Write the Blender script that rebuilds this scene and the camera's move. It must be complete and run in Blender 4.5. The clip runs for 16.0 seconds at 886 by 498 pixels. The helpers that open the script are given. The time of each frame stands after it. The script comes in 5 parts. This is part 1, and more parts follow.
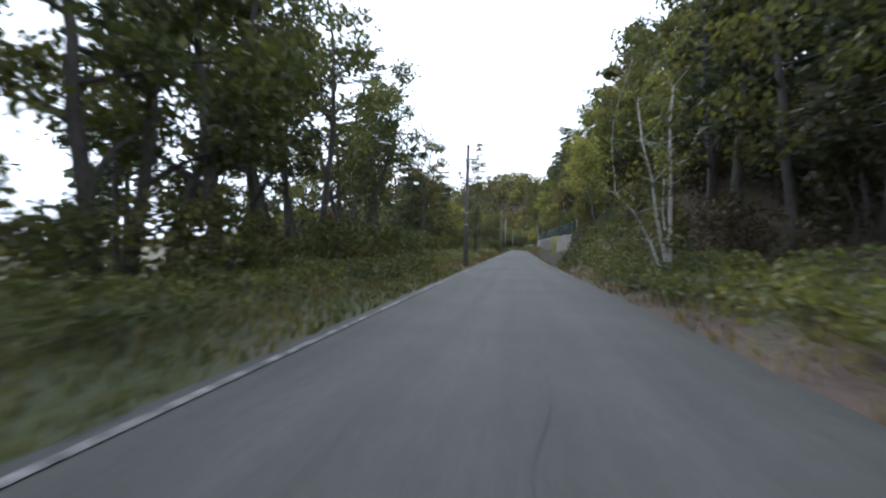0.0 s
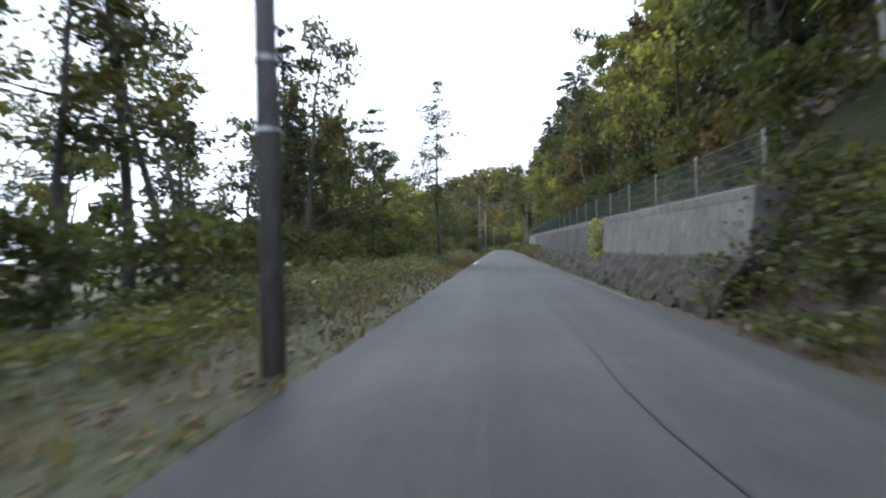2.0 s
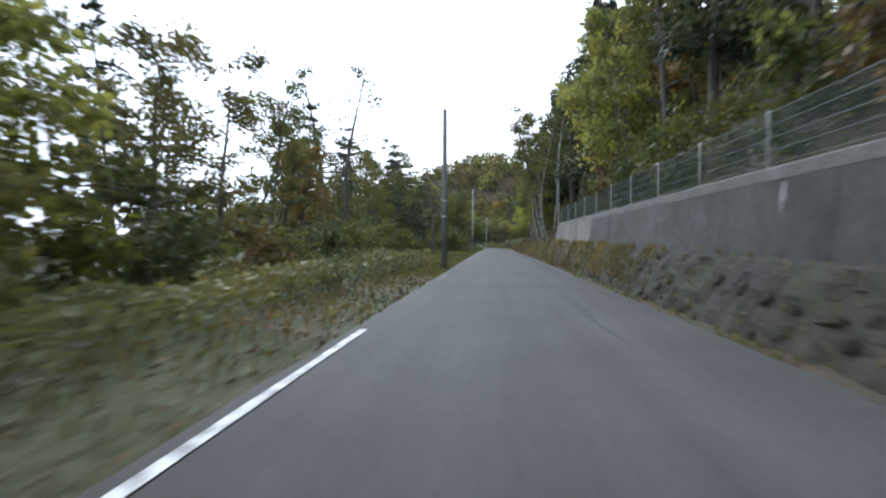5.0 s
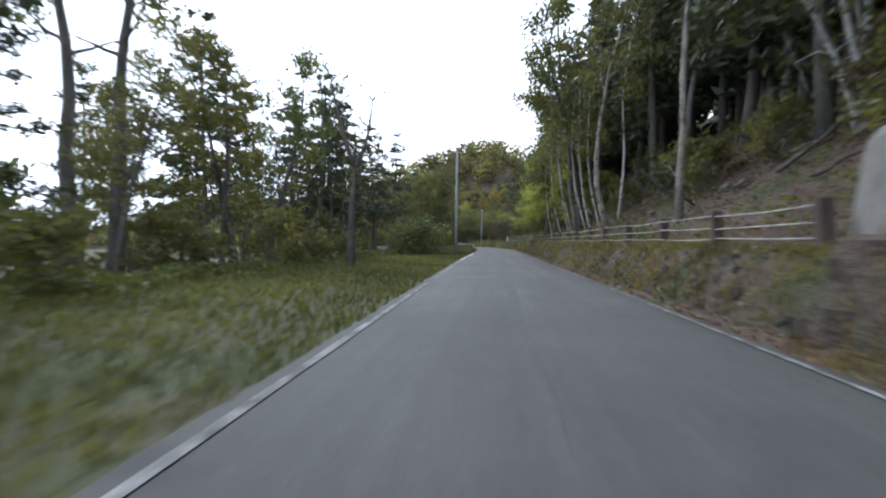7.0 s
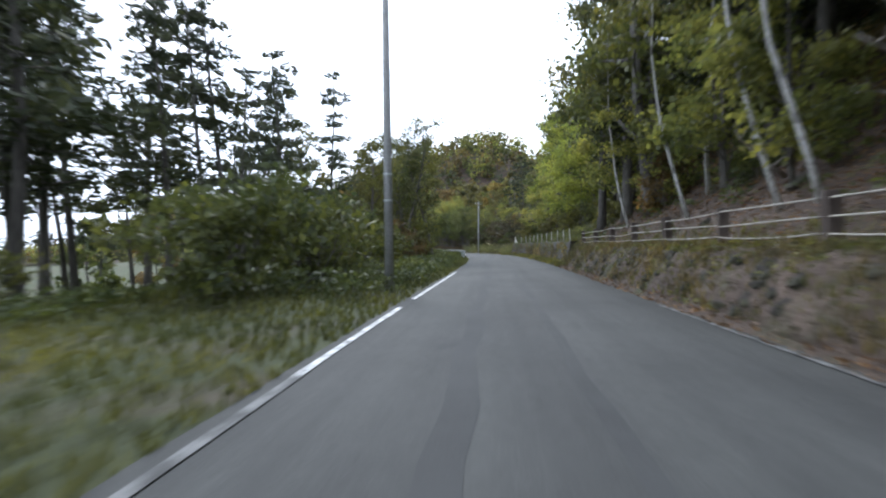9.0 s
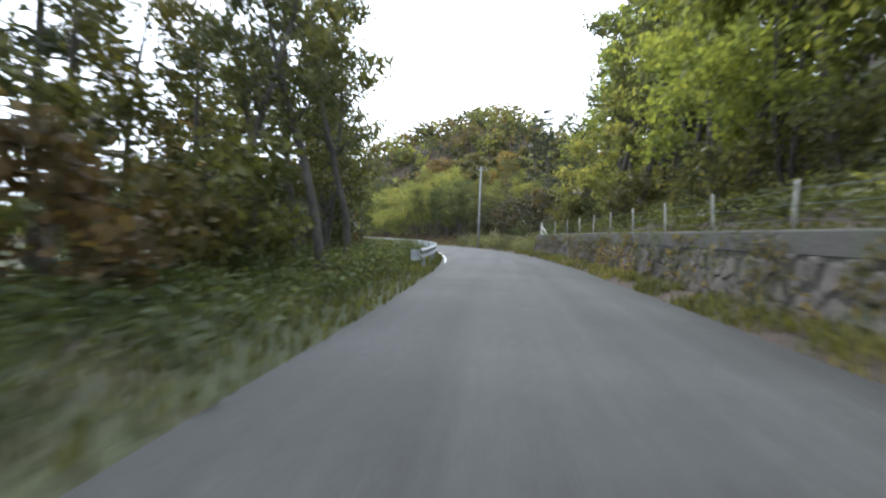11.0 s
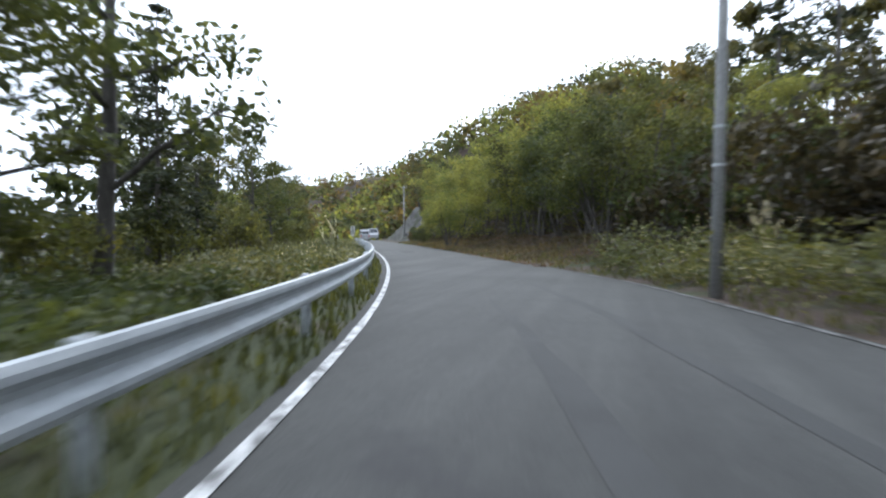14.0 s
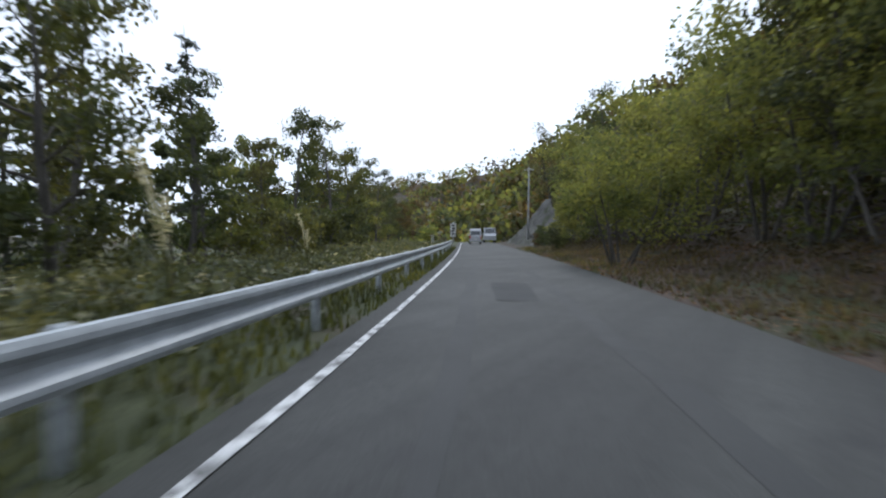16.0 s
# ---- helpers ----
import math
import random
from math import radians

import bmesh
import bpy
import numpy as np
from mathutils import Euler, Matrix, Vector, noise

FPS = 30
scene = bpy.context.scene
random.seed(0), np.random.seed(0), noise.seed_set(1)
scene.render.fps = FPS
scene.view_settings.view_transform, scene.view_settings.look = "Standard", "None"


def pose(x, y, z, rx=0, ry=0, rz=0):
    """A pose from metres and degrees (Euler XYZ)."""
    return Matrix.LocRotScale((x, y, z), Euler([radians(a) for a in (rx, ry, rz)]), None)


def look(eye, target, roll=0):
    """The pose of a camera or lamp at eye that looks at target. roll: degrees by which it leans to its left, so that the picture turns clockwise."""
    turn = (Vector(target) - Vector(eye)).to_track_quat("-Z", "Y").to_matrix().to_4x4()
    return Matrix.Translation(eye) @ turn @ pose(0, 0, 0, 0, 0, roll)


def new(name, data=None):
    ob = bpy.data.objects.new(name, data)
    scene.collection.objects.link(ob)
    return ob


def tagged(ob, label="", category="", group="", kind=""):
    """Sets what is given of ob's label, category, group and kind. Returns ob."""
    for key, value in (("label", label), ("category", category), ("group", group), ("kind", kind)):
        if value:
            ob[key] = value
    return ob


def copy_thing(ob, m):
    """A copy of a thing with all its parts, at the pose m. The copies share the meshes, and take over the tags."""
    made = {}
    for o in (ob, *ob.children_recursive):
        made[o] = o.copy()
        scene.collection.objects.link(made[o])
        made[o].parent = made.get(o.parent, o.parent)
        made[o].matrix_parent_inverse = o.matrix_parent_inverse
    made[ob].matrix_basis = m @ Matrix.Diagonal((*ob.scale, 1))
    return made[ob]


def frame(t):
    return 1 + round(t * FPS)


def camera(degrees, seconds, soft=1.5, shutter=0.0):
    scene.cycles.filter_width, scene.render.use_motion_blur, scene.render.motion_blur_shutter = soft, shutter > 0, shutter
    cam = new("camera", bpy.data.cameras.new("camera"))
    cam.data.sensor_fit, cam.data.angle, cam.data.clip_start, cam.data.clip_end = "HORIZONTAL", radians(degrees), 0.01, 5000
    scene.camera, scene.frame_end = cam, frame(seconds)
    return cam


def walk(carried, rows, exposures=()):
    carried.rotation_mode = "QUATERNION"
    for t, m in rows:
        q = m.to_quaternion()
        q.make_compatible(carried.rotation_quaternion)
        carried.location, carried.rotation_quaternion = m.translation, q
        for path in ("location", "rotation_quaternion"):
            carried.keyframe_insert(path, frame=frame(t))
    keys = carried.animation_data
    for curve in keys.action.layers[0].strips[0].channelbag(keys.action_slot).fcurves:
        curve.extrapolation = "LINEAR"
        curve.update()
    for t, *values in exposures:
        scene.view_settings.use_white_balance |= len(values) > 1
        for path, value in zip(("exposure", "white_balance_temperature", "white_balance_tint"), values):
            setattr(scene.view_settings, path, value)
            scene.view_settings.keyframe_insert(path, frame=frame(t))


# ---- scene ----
from math import sin, cos, pi, tan, atan2, sqrt

# ================= camera and drive =================
cam = camera(79.0, 16.0, soft=2.2, shutter=0.4)
EYE = 1.2
# seconds, x, y, tilt, lean, turn
PATH = [
    (0.0, 0.00, -0.00, 89.59, -1.36, 8.00),
    (0.5, -0.30, 6.64, 90.49, -0.70, 7.90),
    (1.0, -0.53, 13.13, 91.02, 0.04, 7.18),
    (1.5, -0.67, 19.42, 90.23, 0.55, 6.56),
    (2.0, -0.74, 25.49, 89.85, 1.44, 5.91),
    (2.5, -0.81, 31.59, 89.68, 0.05, 5.57),
    (3.0, -0.81, 37.91, 89.50, -0.67, 5.51),
    (3.5, -0.76, 44.20, 89.66, 0.44, 5.64),
    (4.0, -0.66, 50.33, 89.36, -0.09, 5.70),
    (6.5, -0.74, 85.84, 89.34, -0.35, 4.78),
    (7.0, -0.73, 93.06, 89.10, -0.75, 4.87),
    (7.5, -0.79, 100.18, 89.28, 0.05, 4.92),
    (8.0, -0.85, 107.24, 89.37, -0.58, 4.92),
    (8.5, -0.77, 114.15, 89.29, -0.25, 4.88),
    (9.0, -0.63, 121.11, 89.66, 0.81, 4.93),
    (11.5, -0.29, 156.71, 88.30, -1.67, 6.39),
    (12.0, -0.55, 163.41, 88.56, -1.63, 6.99),
    (12.5, -1.02, 170.02, 88.52, 0.07, 8.71),
    (13.0, -1.72, 176.55, 88.64, 1.29, 11.19),
    (13.5, -2.64, 182.90, 88.19, 0.60, 14.34),
    (14.0, -3.96, 189.00, 88.36, 0.30, 18.06),
    (14.5, -5.59, 194.96, 88.48, 0.31, 22.04),
    (15.0, -7.60, 200.67, 89.32, 0.49, 25.95),
    (15.5, -9.89, 206.18, 89.07, 0.69, 29.53),
    (16.0, -12.34, 211.16, 88.44, -0.55, 31.76),
]
walk(cam, [(t, pose(x, y, EYE, tilt, lean, turn)) for t, x, y, tilt, lean, turn in PATH],
     exposures=[(0.0, 0.3, 5650, 12), (1.5, 0.42, 5650, 12), (9.0, 0.6, 5650, 12), (11.5, 0.98, 5850, 11), (12.5, 0.99, 5850, 11), (13.5, 0.64, 5750, 11), (14.5, 0.1, 5700, 12), (15.0, -0.18, 5700, 12), (16.0, -0.3, 5700, 12)])

# ================= sky and sun =================
SUN_UP, SUN_TURN = radians(38), radians(-20)
world = bpy.data.worlds.new("world")
scene.world = world
world.use_nodes = True
wn = world.node_tree.nodes
wl = world.node_tree.links
wn.clear()
sky = wn.new("ShaderNodeTexSky")
sky.sky_type = 'NISHITA'
sky.sun_disc = False
sky.sun_elevation, sky.sun_rotation = SUN_UP, SUN_TURN
sky.dust_density, sky.air_density, sky.ozone_density = 6.0, 1.0, 1.0
coord = wn.new("ShaderNodeTexCoord")
cloud = wn.new("ShaderNodeTexNoise")
cloud.inputs["Scale"].default_value = 2.2
cloud.inputs["Detail"].default_value = 6
wl.new(coord.outputs["Generated"], cloud.inputs["Vector"])
ramp = wn.new("ShaderNodeValToRGB")
ramp.color_ramp.elements[0].position, ramp.color_ramp.elements[0].color = 0.28, (0.45, 0.45, 0.45, 1)
ramp.color_ramp.elements[1].position, ramp.color_ramp.elements[1].color = 0.48, (1, 1, 1, 1)
wl.new(cloud.outputs["Fac"], ramp.inputs["Fac"])
mix = wn.new("ShaderNodeMix")
mix.data_type = 'RGBA'
wl.new(ramp.outputs["Color"], mix.inputs["Factor"])
wl.new(sky.outputs["Color"], mix.inputs["A"])
mix.inputs["B"].default_value = (16.0, 16.8, 17.6, 1)
back = wn.new("ShaderNodeBackground")
back.inputs["Strength"].default_value = 0.10
out = wn.new("ShaderNodeOutputWorld")
wl.new(mix.outputs["Result"], back.inputs["Color"])
wl.new(back.outputs["Background"], out.inputs["Surface"])

sun_data = bpy.data.lights.new("sun", 'SUN')
sun_data.energy, sun_data.angle, sun_data.color = 1.7, radians(12), (1.0, 0.95, 0.86)
sun = new("sun", sun_data)
# the sun stands ahead of the drive, a little to its left
sun_dir = Vector((sin(SUN_TURN) * cos(SUN_UP), cos(SUN_TURN) * cos(SUN_UP), sin(SUN_UP)))
sun.matrix_world = look(sun_dir * 100, (0, 0, 0))


# ================= materials =================
def material(name, rough=0.8, metal=0.0, spec=0.3):
    m = bpy.data.materials.new(name)
    m.use_nodes = True
    nt = m.node_tree
    b = nt.nodes["Principled BSDF"]
    b.inputs["Roughness"].default_value = rough
    b.inputs["Metallic"].default_value = metal
    b.inputs["Specular IOR Level"].default_value = spec
    return m, nt, b


def noise_tex(nt, scale, detail=4.0, rough=0.6, stretch=None, obj=True):
    tc = nt.nodes.new("ShaderNodeTexCoord")
    n = nt.nodes.new("ShaderNodeTexNoise")
    n.inputs["Scale"].default_value = scale
    n.inputs["Detail"].default_value = detail
    n.inputs["Roughness"].default_value = rough
    src = tc.outputs["Object"]
    if stretch:
        mp = nt.nodes.new("ShaderNodeMapping")
        mp.inputs["Scale"].default_value = stretch
        nt.links.new(src, mp.inputs["Vector"])
        src = mp.outputs["Vector"]
    nt.links.new(src, n.inputs["Vector"])
    return n


def ramp_of(nt, src, stops):
    r = nt.nodes.new("ShaderNodeValToRGB")
    e = r.color_ramp.elements
    while len(e) < len(stops):
        e.new(0.5)
    for el, (p, c) in zip(e, stops):
        el.position, el.color = p, (*c, 1)
    nt.links.new(src, r.inputs["Fac"])
    return r.outputs["Color"]


def blend(nt, fac, a, b, mode='MIX'):
    x = nt.nodes.new("ShaderNodeMix")
    x.data_type, x.blend_type = 'RGBA', mode
    if isinstance(fac, float):
        x.inputs["Factor"].default_value = fac
    else:
        nt.links.new(fac, x.inputs["Factor"])
    for key, v in (("A", a), ("B", b)):
        if isinstance(v, tuple):
            x.inputs[key].default_value = (*v, 1)
        else:
            nt.links.new(v, x.inputs[key])
    return x.outputs["Result"]


def bump(nt, b, src, strength=0.4, dist=0.02):
    n = nt.nodes.new("ShaderNodeBump")
    n.inputs["Strength"].default_value = strength
    n.inputs["Distance"].default_value = dist
    nt.links.new(src, n.inputs["Height"])
    nt.links.new(n.outputs["Normal"], b.inputs["Normal"])


def mottled(name, dark, light, scale, fine, rough=0.85, stain=None, stain_scale=0.5, stain_at=(0.5, 0.65), strength=0.5, dist=0.02, stretch=None, metal=0.0, spec=0.25, tone=0.0):
    """Two scales of variation, an optional stain layer, and relief."""
    m, nt, b = material(name, rough, metal, spec)
    n1 = noise_tex(nt, scale, 5, 0.6, stretch)
    n2 = noise_tex(nt, fine, 3, 0.7, stretch)
    c = ramp_of(nt, n1.outputs["Fac"], [(0.3, dark), (0.7, light)])
    g = ramp_of(nt, n2.outputs["Fac"], [(0.25, (0.62, 0.62, 0.62)), (0.75, (1.3, 1.3, 1.3))])
    c = blend(nt, 1.0, c, g, 'MULTIPLY')
    if stain:
        n3 = noise_tex(nt, stain_scale, 6, 0.65)
        f = ramp_of(nt, n3.outputs["Fac"], [(stain_at[0], (0, 0, 0)), (stain_at[1], (1, 1, 1))])
        c = blend(nt, f, c, stain)
    if tone:
        oi = nt.nodes.new("ShaderNodeObjectInfo")
        k = ramp_of(nt, oi.outputs["Random"], [(0.0, (1 - tone,) * 3), (1.0, (1 + tone,) * 3)])
        c = blend(nt, 1.0, c, k, 'MULTIPLY')
    nt.links.new(c, b.inputs["Base Color"])
    bump(nt, b, n2.outputs["Fac"], strength, dist)
    return m


def leaf_material(name, shades, lucent=0.35, vary=0.35, rough=0.6):
    """Leaves: a tone for each tree, another for each leaf, with light passing through."""
    m = bpy.data.materials.new(name)
    m.use_nodes = True
    nt = m.node_tree
    nt.nodes.clear()
    oi = nt.nodes.new("ShaderNodeObjectInfo")
    geo = nt.nodes.new("ShaderNodeNewGeometry")
    k = len(shades) - 1
    base = ramp_of(nt, oi.outputs["Random"], [(i / max(k, 1), s) for i, s in enumerate(shades)])
    per = ramp_of(nt, geo.outputs["Random Per Island"], [(0.0, (1 - vary,) * 3), (0.6, (1.0, 1.0, 1.0)), (1.0, (1 + 1.3 * vary, 1 + vary, 1.0))])
    c = blend(nt, 1.0, base, per, 'MULTIPLY')
    n = noise_tex(nt, 0.55, 2)
    c2 = ramp_of(nt, n.outputs["Fac"], [(0.35, (0.75, 0.8, 0.75)), (0.65, (1.25, 1.15, 0.95))])
    c = blend(nt, 1.0, c, c2, 'MULTIPLY')
    n3 = noise_tex(nt, 0.13, 2)
    c3 = ramp_of(nt, n3.outputs["Fac"], [(0.36, (0.73, 0.74, 0.8)), (0.64, (1.27, 1.2, 1.08))])
    c = blend(nt, 1.0, c, c3, 'MULTIPLY')
    d = nt.nodes.new("ShaderNodeBsdfPrincipled")
    d.inputs["Roughness"].default_value = rough
    d.inputs["Specular IOR Level"].default_value = 0.2
    t = nt.nodes.new("ShaderNodeBsdfTranslucent")
    nt.links.new(c, d.inputs["Base Color"])
    nt.links.new(blend(nt, 1.0, c, (1.55, 1.5, 0.8), 'MULTIPLY'), t.inputs["Color"])
    x = nt.nodes.new("ShaderNodeMixShader")
    x.inputs["Fac"].default_value = lucent
    nt.links.new(d.outputs[0], x.inputs[1])
    nt.links.new(t.outputs[0], x.inputs[2])
    o = nt.nodes.new("ShaderNodeOutputMaterial")
    nt.links.new(x.outputs[0], o.inputs["Surface"])
    return m


def asphalt_material():
    """Grey asphalt: grain, blotches, and long streaks along the way of travel."""
    m, nt, b = material("asphalt", 0.88, 0.0, 0.3)
    big = noise_tex(nt, 0.3, 5, 0.6)
    streak = noise_tex(nt, 1.0, 4, 0.6, (1.6, 0.045, 1.0))
    grain = noise_tex(nt, 55, 3, 0.75)
    chip = noise_tex(nt, 9, 4, 0.7)
    c = ramp_of(nt, big.outputs["Fac"], [(0.3, (0.0400, 0.0408, 0.0382)), (0.7, (0.062, 0.063, 0.059))])
    c = blend(nt, 1.0, c, ramp_of(nt, streak.outputs["Fac"], [(0.3, (0.78, 0.78, 0.79)), (0.7, (1.18, 1.18, 1.17))]), 'MULTIPLY')
    c = blend(nt, 1.0, c, ramp_of(nt, grain.outputs["Fac"], [(0.25, (0.55, 0.55, 0.55)), (0.75, (1.4, 1.4, 1.4))]), 'MULTIPLY')
    c = blend(nt, 1.0, c, ramp_of(nt, chip.outputs["Fac"], [(0.3, (0.85, 0.85, 0.85)), (0.7, (1.14, 1.14, 1.14))]), 'MULTIPLY')
    spot_ = noise_tex(nt, 0.55, 6, 0.7)
    f = ramp_of(nt, spot_.outputs["Fac"], [(0.60, (0, 0, 0)), (0.70, (1, 1, 1))])
    c = blend(nt, f, c, (0.035, 0.035, 0.035))
    nt.links.new(c, b.inputs["Base Color"])
    bump(nt, b, grain.outputs["Fac"], 0.5, 0.008)
    return m


ASPHALT = asphalt_material()
PATCHED = mottled("patched_asphalt", (0.032, 0.033, 0.033), (0.045, 0.046, 0.045), 1.2, 70, 0.9, strength=0.3, dist=0.01)
FAINT = mottled("smoothed_asphalt", (0.036, 0.037, 0.036), (0.052, 0.053, 0.051), 0.5, 55, 0.85, stain=(0.046, 0.047, 0.046), stain_scale=1.3, stain_at=(0.45, 0.65), strength=0.3, dist=0.008)
WORN = mottled("faded_white_paint", (0.13, 0.13, 0.127), (0.27, 0.27, 0.262), 2.0, 40, 0.85, stain=(0.06, 0.06, 0.058), stain_scale=3.0, stain_at=(0.40, 0.56))
SEAM = mottled("tar_seam", (0.026, 0.026, 0.027), (0.04, 0.04, 0.04), 3, 40, 0.7)
PAINT = mottled("worn_white_paint", (0.5, 0.5, 0.49), (0.72, 0.72, 0.7), 2.0, 40, 0.8, stain=(0.12, 0.12, 0.115), stain_scale=5.0, stain_at=(0.47, 0.60))
EARTH = mottled("leafy_earth", (0.06, 0.05, 0.033), (0.11, 0.09, 0.06), 0.6, 9, 0.95, stain=(0.05, 0.065, 0.025), stain_scale=0.35, stain_at=(0.48, 0.62), strength=0.8, dist=0.08)
VERGE = mottled("grassy_earth", (0.042, 0.050, 0.024), (0.066, 0.074, 0.036), 0.7, 14, 0.95, stain=(0.07, 0.06, 0.04), stain_scale=0.45, stain_at=(0.5, 0.64), strength=0.8, dist=0.06)
SLOPE = mottled("forest_floor", (0.046, 0.034, 0.027), (0.088, 0.064, 0.049), 0.5, 7, 0.95, stain=(0.04, 0.05, 0.02), stain_scale=0.3, stain_at=(0.5, 0.62), strength=0.9, dist=0.12)
# stained concrete, its base colour also lowered for the shade on the middle bay
CONCRETE = mottled("shaded_weathered_concrete", (0.045, 0.044, 0.041), (0.085, 0.083, 0.077), 0.5, 12, 0.9, stain=(0.036, 0.035, 0.031), stain_scale=0.8, stain_at=(0.48, 0.64), strength=0.35, dist=0.02, stretch=(1.0, 0.5, 0.4))
ROUGH_STONE = mottled("mossy_rubble", (0.026, 0.022, 0.019), (0.056, 0.048, 0.041), 1.5, 10, 0.95, stain=(0.036, 0.037, 0.022), stain_scale=1.2, stain_at=(0.45, 0.6), strength=0.8, dist=0.05, tone=0.35)
STONE = mottled("field_stone", (0.056, 0.049, 0.043), (0.108, 0.096, 0.083), 2.6, 16, 0.95, stain=(0.055, 0.058, 0.034), stain_scale=1.6, stain_at=(0.48, 0.62), strength=0.7, dist=0.04, tone=0.4)
MORTAR = mottled("dark_joint", (0.028, 0.026, 0.022), (0.045, 0.042, 0.036), 2, 20, 0.95)
PALE_CONCRETE = mottled("pale_concrete", (0.095, 0.093, 0.086), (0.155, 0.152, 0.142), 0.7, 14, 0.9, stain=(0.11, 0.11, 0.095), stain_scale=1.0, stain_at=(0.52, 0.66), strength=0.35, dist=0.02)
BAY_CONCRETE = mottled("pale_bay_concrete", (0.112, 0.106, 0.094), (0.182, 0.173, 0.155), 0.6, 12, 0.9, stain=(0.085, 0.084, 0.074), stain_scale=0.9, stain_at=(0.5, 0.66), strength=0.35, dist=0.02, stretch=(1.0, 0.6, 0.4))
STREAK = mottled("lime_streak", (0.18, 0.177, 0.168), (0.28, 0.275, 0.262), 1.5, 14, 0.9, stain=(0.13, 0.128, 0.12), stain_scale=2.5, stain_at=(0.42, 0.6))
MESH_WIRE = mottled("green_mesh_wire", (0.04, 0.07, 0.062), (0.065, 0.1, 0.09), 3, 20, 0.5)
COPING = mottled("dark_old_concrete", (0.048, 0.046, 0.041), (0.092, 0.088, 0.079), 0.9, 12, 0.95, stain=(0.055, 0.06, 0.04), stain_scale=0.9, stain_at=(0.48, 0.62), strength=0.5, dist=0.03)
DARK_POLE = mottled("dark_weathered_pole", (0.11, 0.106, 0.103), (0.18, 0.174, 0.168), 0.7, 20, 0.85, stretch=(1, 1, 0.2), strength=0.2)
POLE_CONCRETE = mottled("pole_concrete", (0.22, 0.22, 0.215), (0.32, 0.32, 0.31), 0.7, 20, 0.8, strength=0.15)
GALV = mottled("galvanised_steel", (0.40, 0.42, 0.43), (0.56, 0.58, 0.59), 1.5, 18, 0.45, metal=0.6, spec=0.5, strength=0.1, stain=(0.25, 0.25, 0.24), stain_scale=1.2, stain_at=(0.55, 0.7))
RAIL_PAINT = mottled("weathered_rail_paint", (0.31, 0.335, 0.345), (0.43, 0.455, 0.465), 0.8, 14, 0.5, spec=0.4, strength=0.1, stain=(0.30, 0.30, 0.29), stain_scale=1.4, stain_at=(0.54, 0.68))
POST_PAINT = mottled("pale_post_paint", (0.38, 0.37, 0.33), (0.52, 0.51, 0.47), 2, 20, 0.6, stain=(0.35, 0.28, 0.2), stain_scale=3, stain_at=(0.6, 0.72), strength=0.15)
WIRE = mottled("fence_wire", (0.10, 0.115, 0.11), (0.16, 0.175, 0.17), 3, 20, 0.5, metal=0.5)
OLD_WOOD = mottled("dark_weathered_wood", (0.045, 0.034, 0.028), (0.095, 0.075, 0.062), 3, 25, 0.9, stretch=(1, 1, 0.15), strength=0.5)
PALE_RAIL = mottled("pale_bamboo_rail", (0.27, 0.255, 0.22), (0.42, 0.4, 0.35), 2, 20, 0.7)
BARK = mottled("grey_bark", (0.055, 0.05, 0.043), (0.13, 0.12, 0.105), 2.5, 16, 0.95, stretch=(1, 1, 0.3), strength=0.9, dist=0.05, tone=0.3)
BIRCH_BARK = mottled("pale_birch_bark", (0.27, 0.26, 0.235), (0.42, 0.405, 0.37), 1.5, 12, 0.8, stain=(0.10, 0.095, 0.085), stain_scale=2.6, stain_at=(0.56, 0.66), strength=0.4)
CREAM_BARK = mottled("greyish_smooth_bark", (0.20, 0.18, 0.15), (0.32, 0.29, 0.25), 1.5, 12, 0.85, stain=(0.09, 0.08, 0.065), stain_scale=2.0, stain_at=(0.5, 0.62), strength=0.4)

GREEN = leaf_material("broad_green_leaves", [(0.066, 0.086, 0.046), (0.086, 0.105, 0.048), (0.072, 0.084, 0.050), (0.112, 0.122, 0.048), (0.098, 0.096, 0.050)])
LIME = leaf_material("yellow_green_leaves", [(0.155, 0.176, 0.080), (0.175, 0.19, 0.087), (0.138, 0.16, 0.076)], lucent=0.58, vary=0.28)
FRESH = leaf_material("fresh_yellow_green_leaves", [(0.168, 0.215, 0.078), (0.19, 0.226, 0.08), (0.15, 0.196, 0.074)], lucent=0.6, vary=0.28)
AUTUMN = leaf_material("autumn_leaves", [(0.125, 0.09, 0.052), (0.12, 0.105, 0.052), (0.118, 0.078, 0.052), (0.145, 0.118, 0.054)], vary=0.28)
RUST = leaf_material("rust_red_leaves", [(0.12, 0.058, 0.042), (0.13, 0.072, 0.045)])
NEEDLE = leaf_material("dark_needles", [(0.042, 0.055, 0.038), (0.052, 0.064, 0.042), (0.047, 0.058, 0.046)], lucent=0.2)
LARCH_N = leaf_material("larch_needles", [(0.075, 0.095, 0.045), (0.085, 0.09, 0.045)])
OLIVE = leaf_material("olive_leaves", [(0.112, 0.118, 0.059), (0.125, 0.128, 0.063), (0.1, 0.108, 0.056)], lucent=0.45)
BRUSH = leaf_material("brown_brush_leaves", [(0.06, 0.05, 0.036), (0.07, 0.062, 0.04), (0.052, 0.05, 0.034)], lucent=0.25)
WEED = leaf_material("weed_leaves", [(0.066, 0.088, 0.044), (0.088, 0.10, 0.048), (0.08, 0.085, 0.045)])
KUDZU = leaf_material("pale_creeper_leaves", [(0.108, 0.12, 0.066), (0.128, 0.138, 0.085)], lucent=0.25)
GRASS = leaf_material("verge_grass", [(0.072, 0.088, 0.038), (0.092, 0.098, 0.044)], vary=0.45)
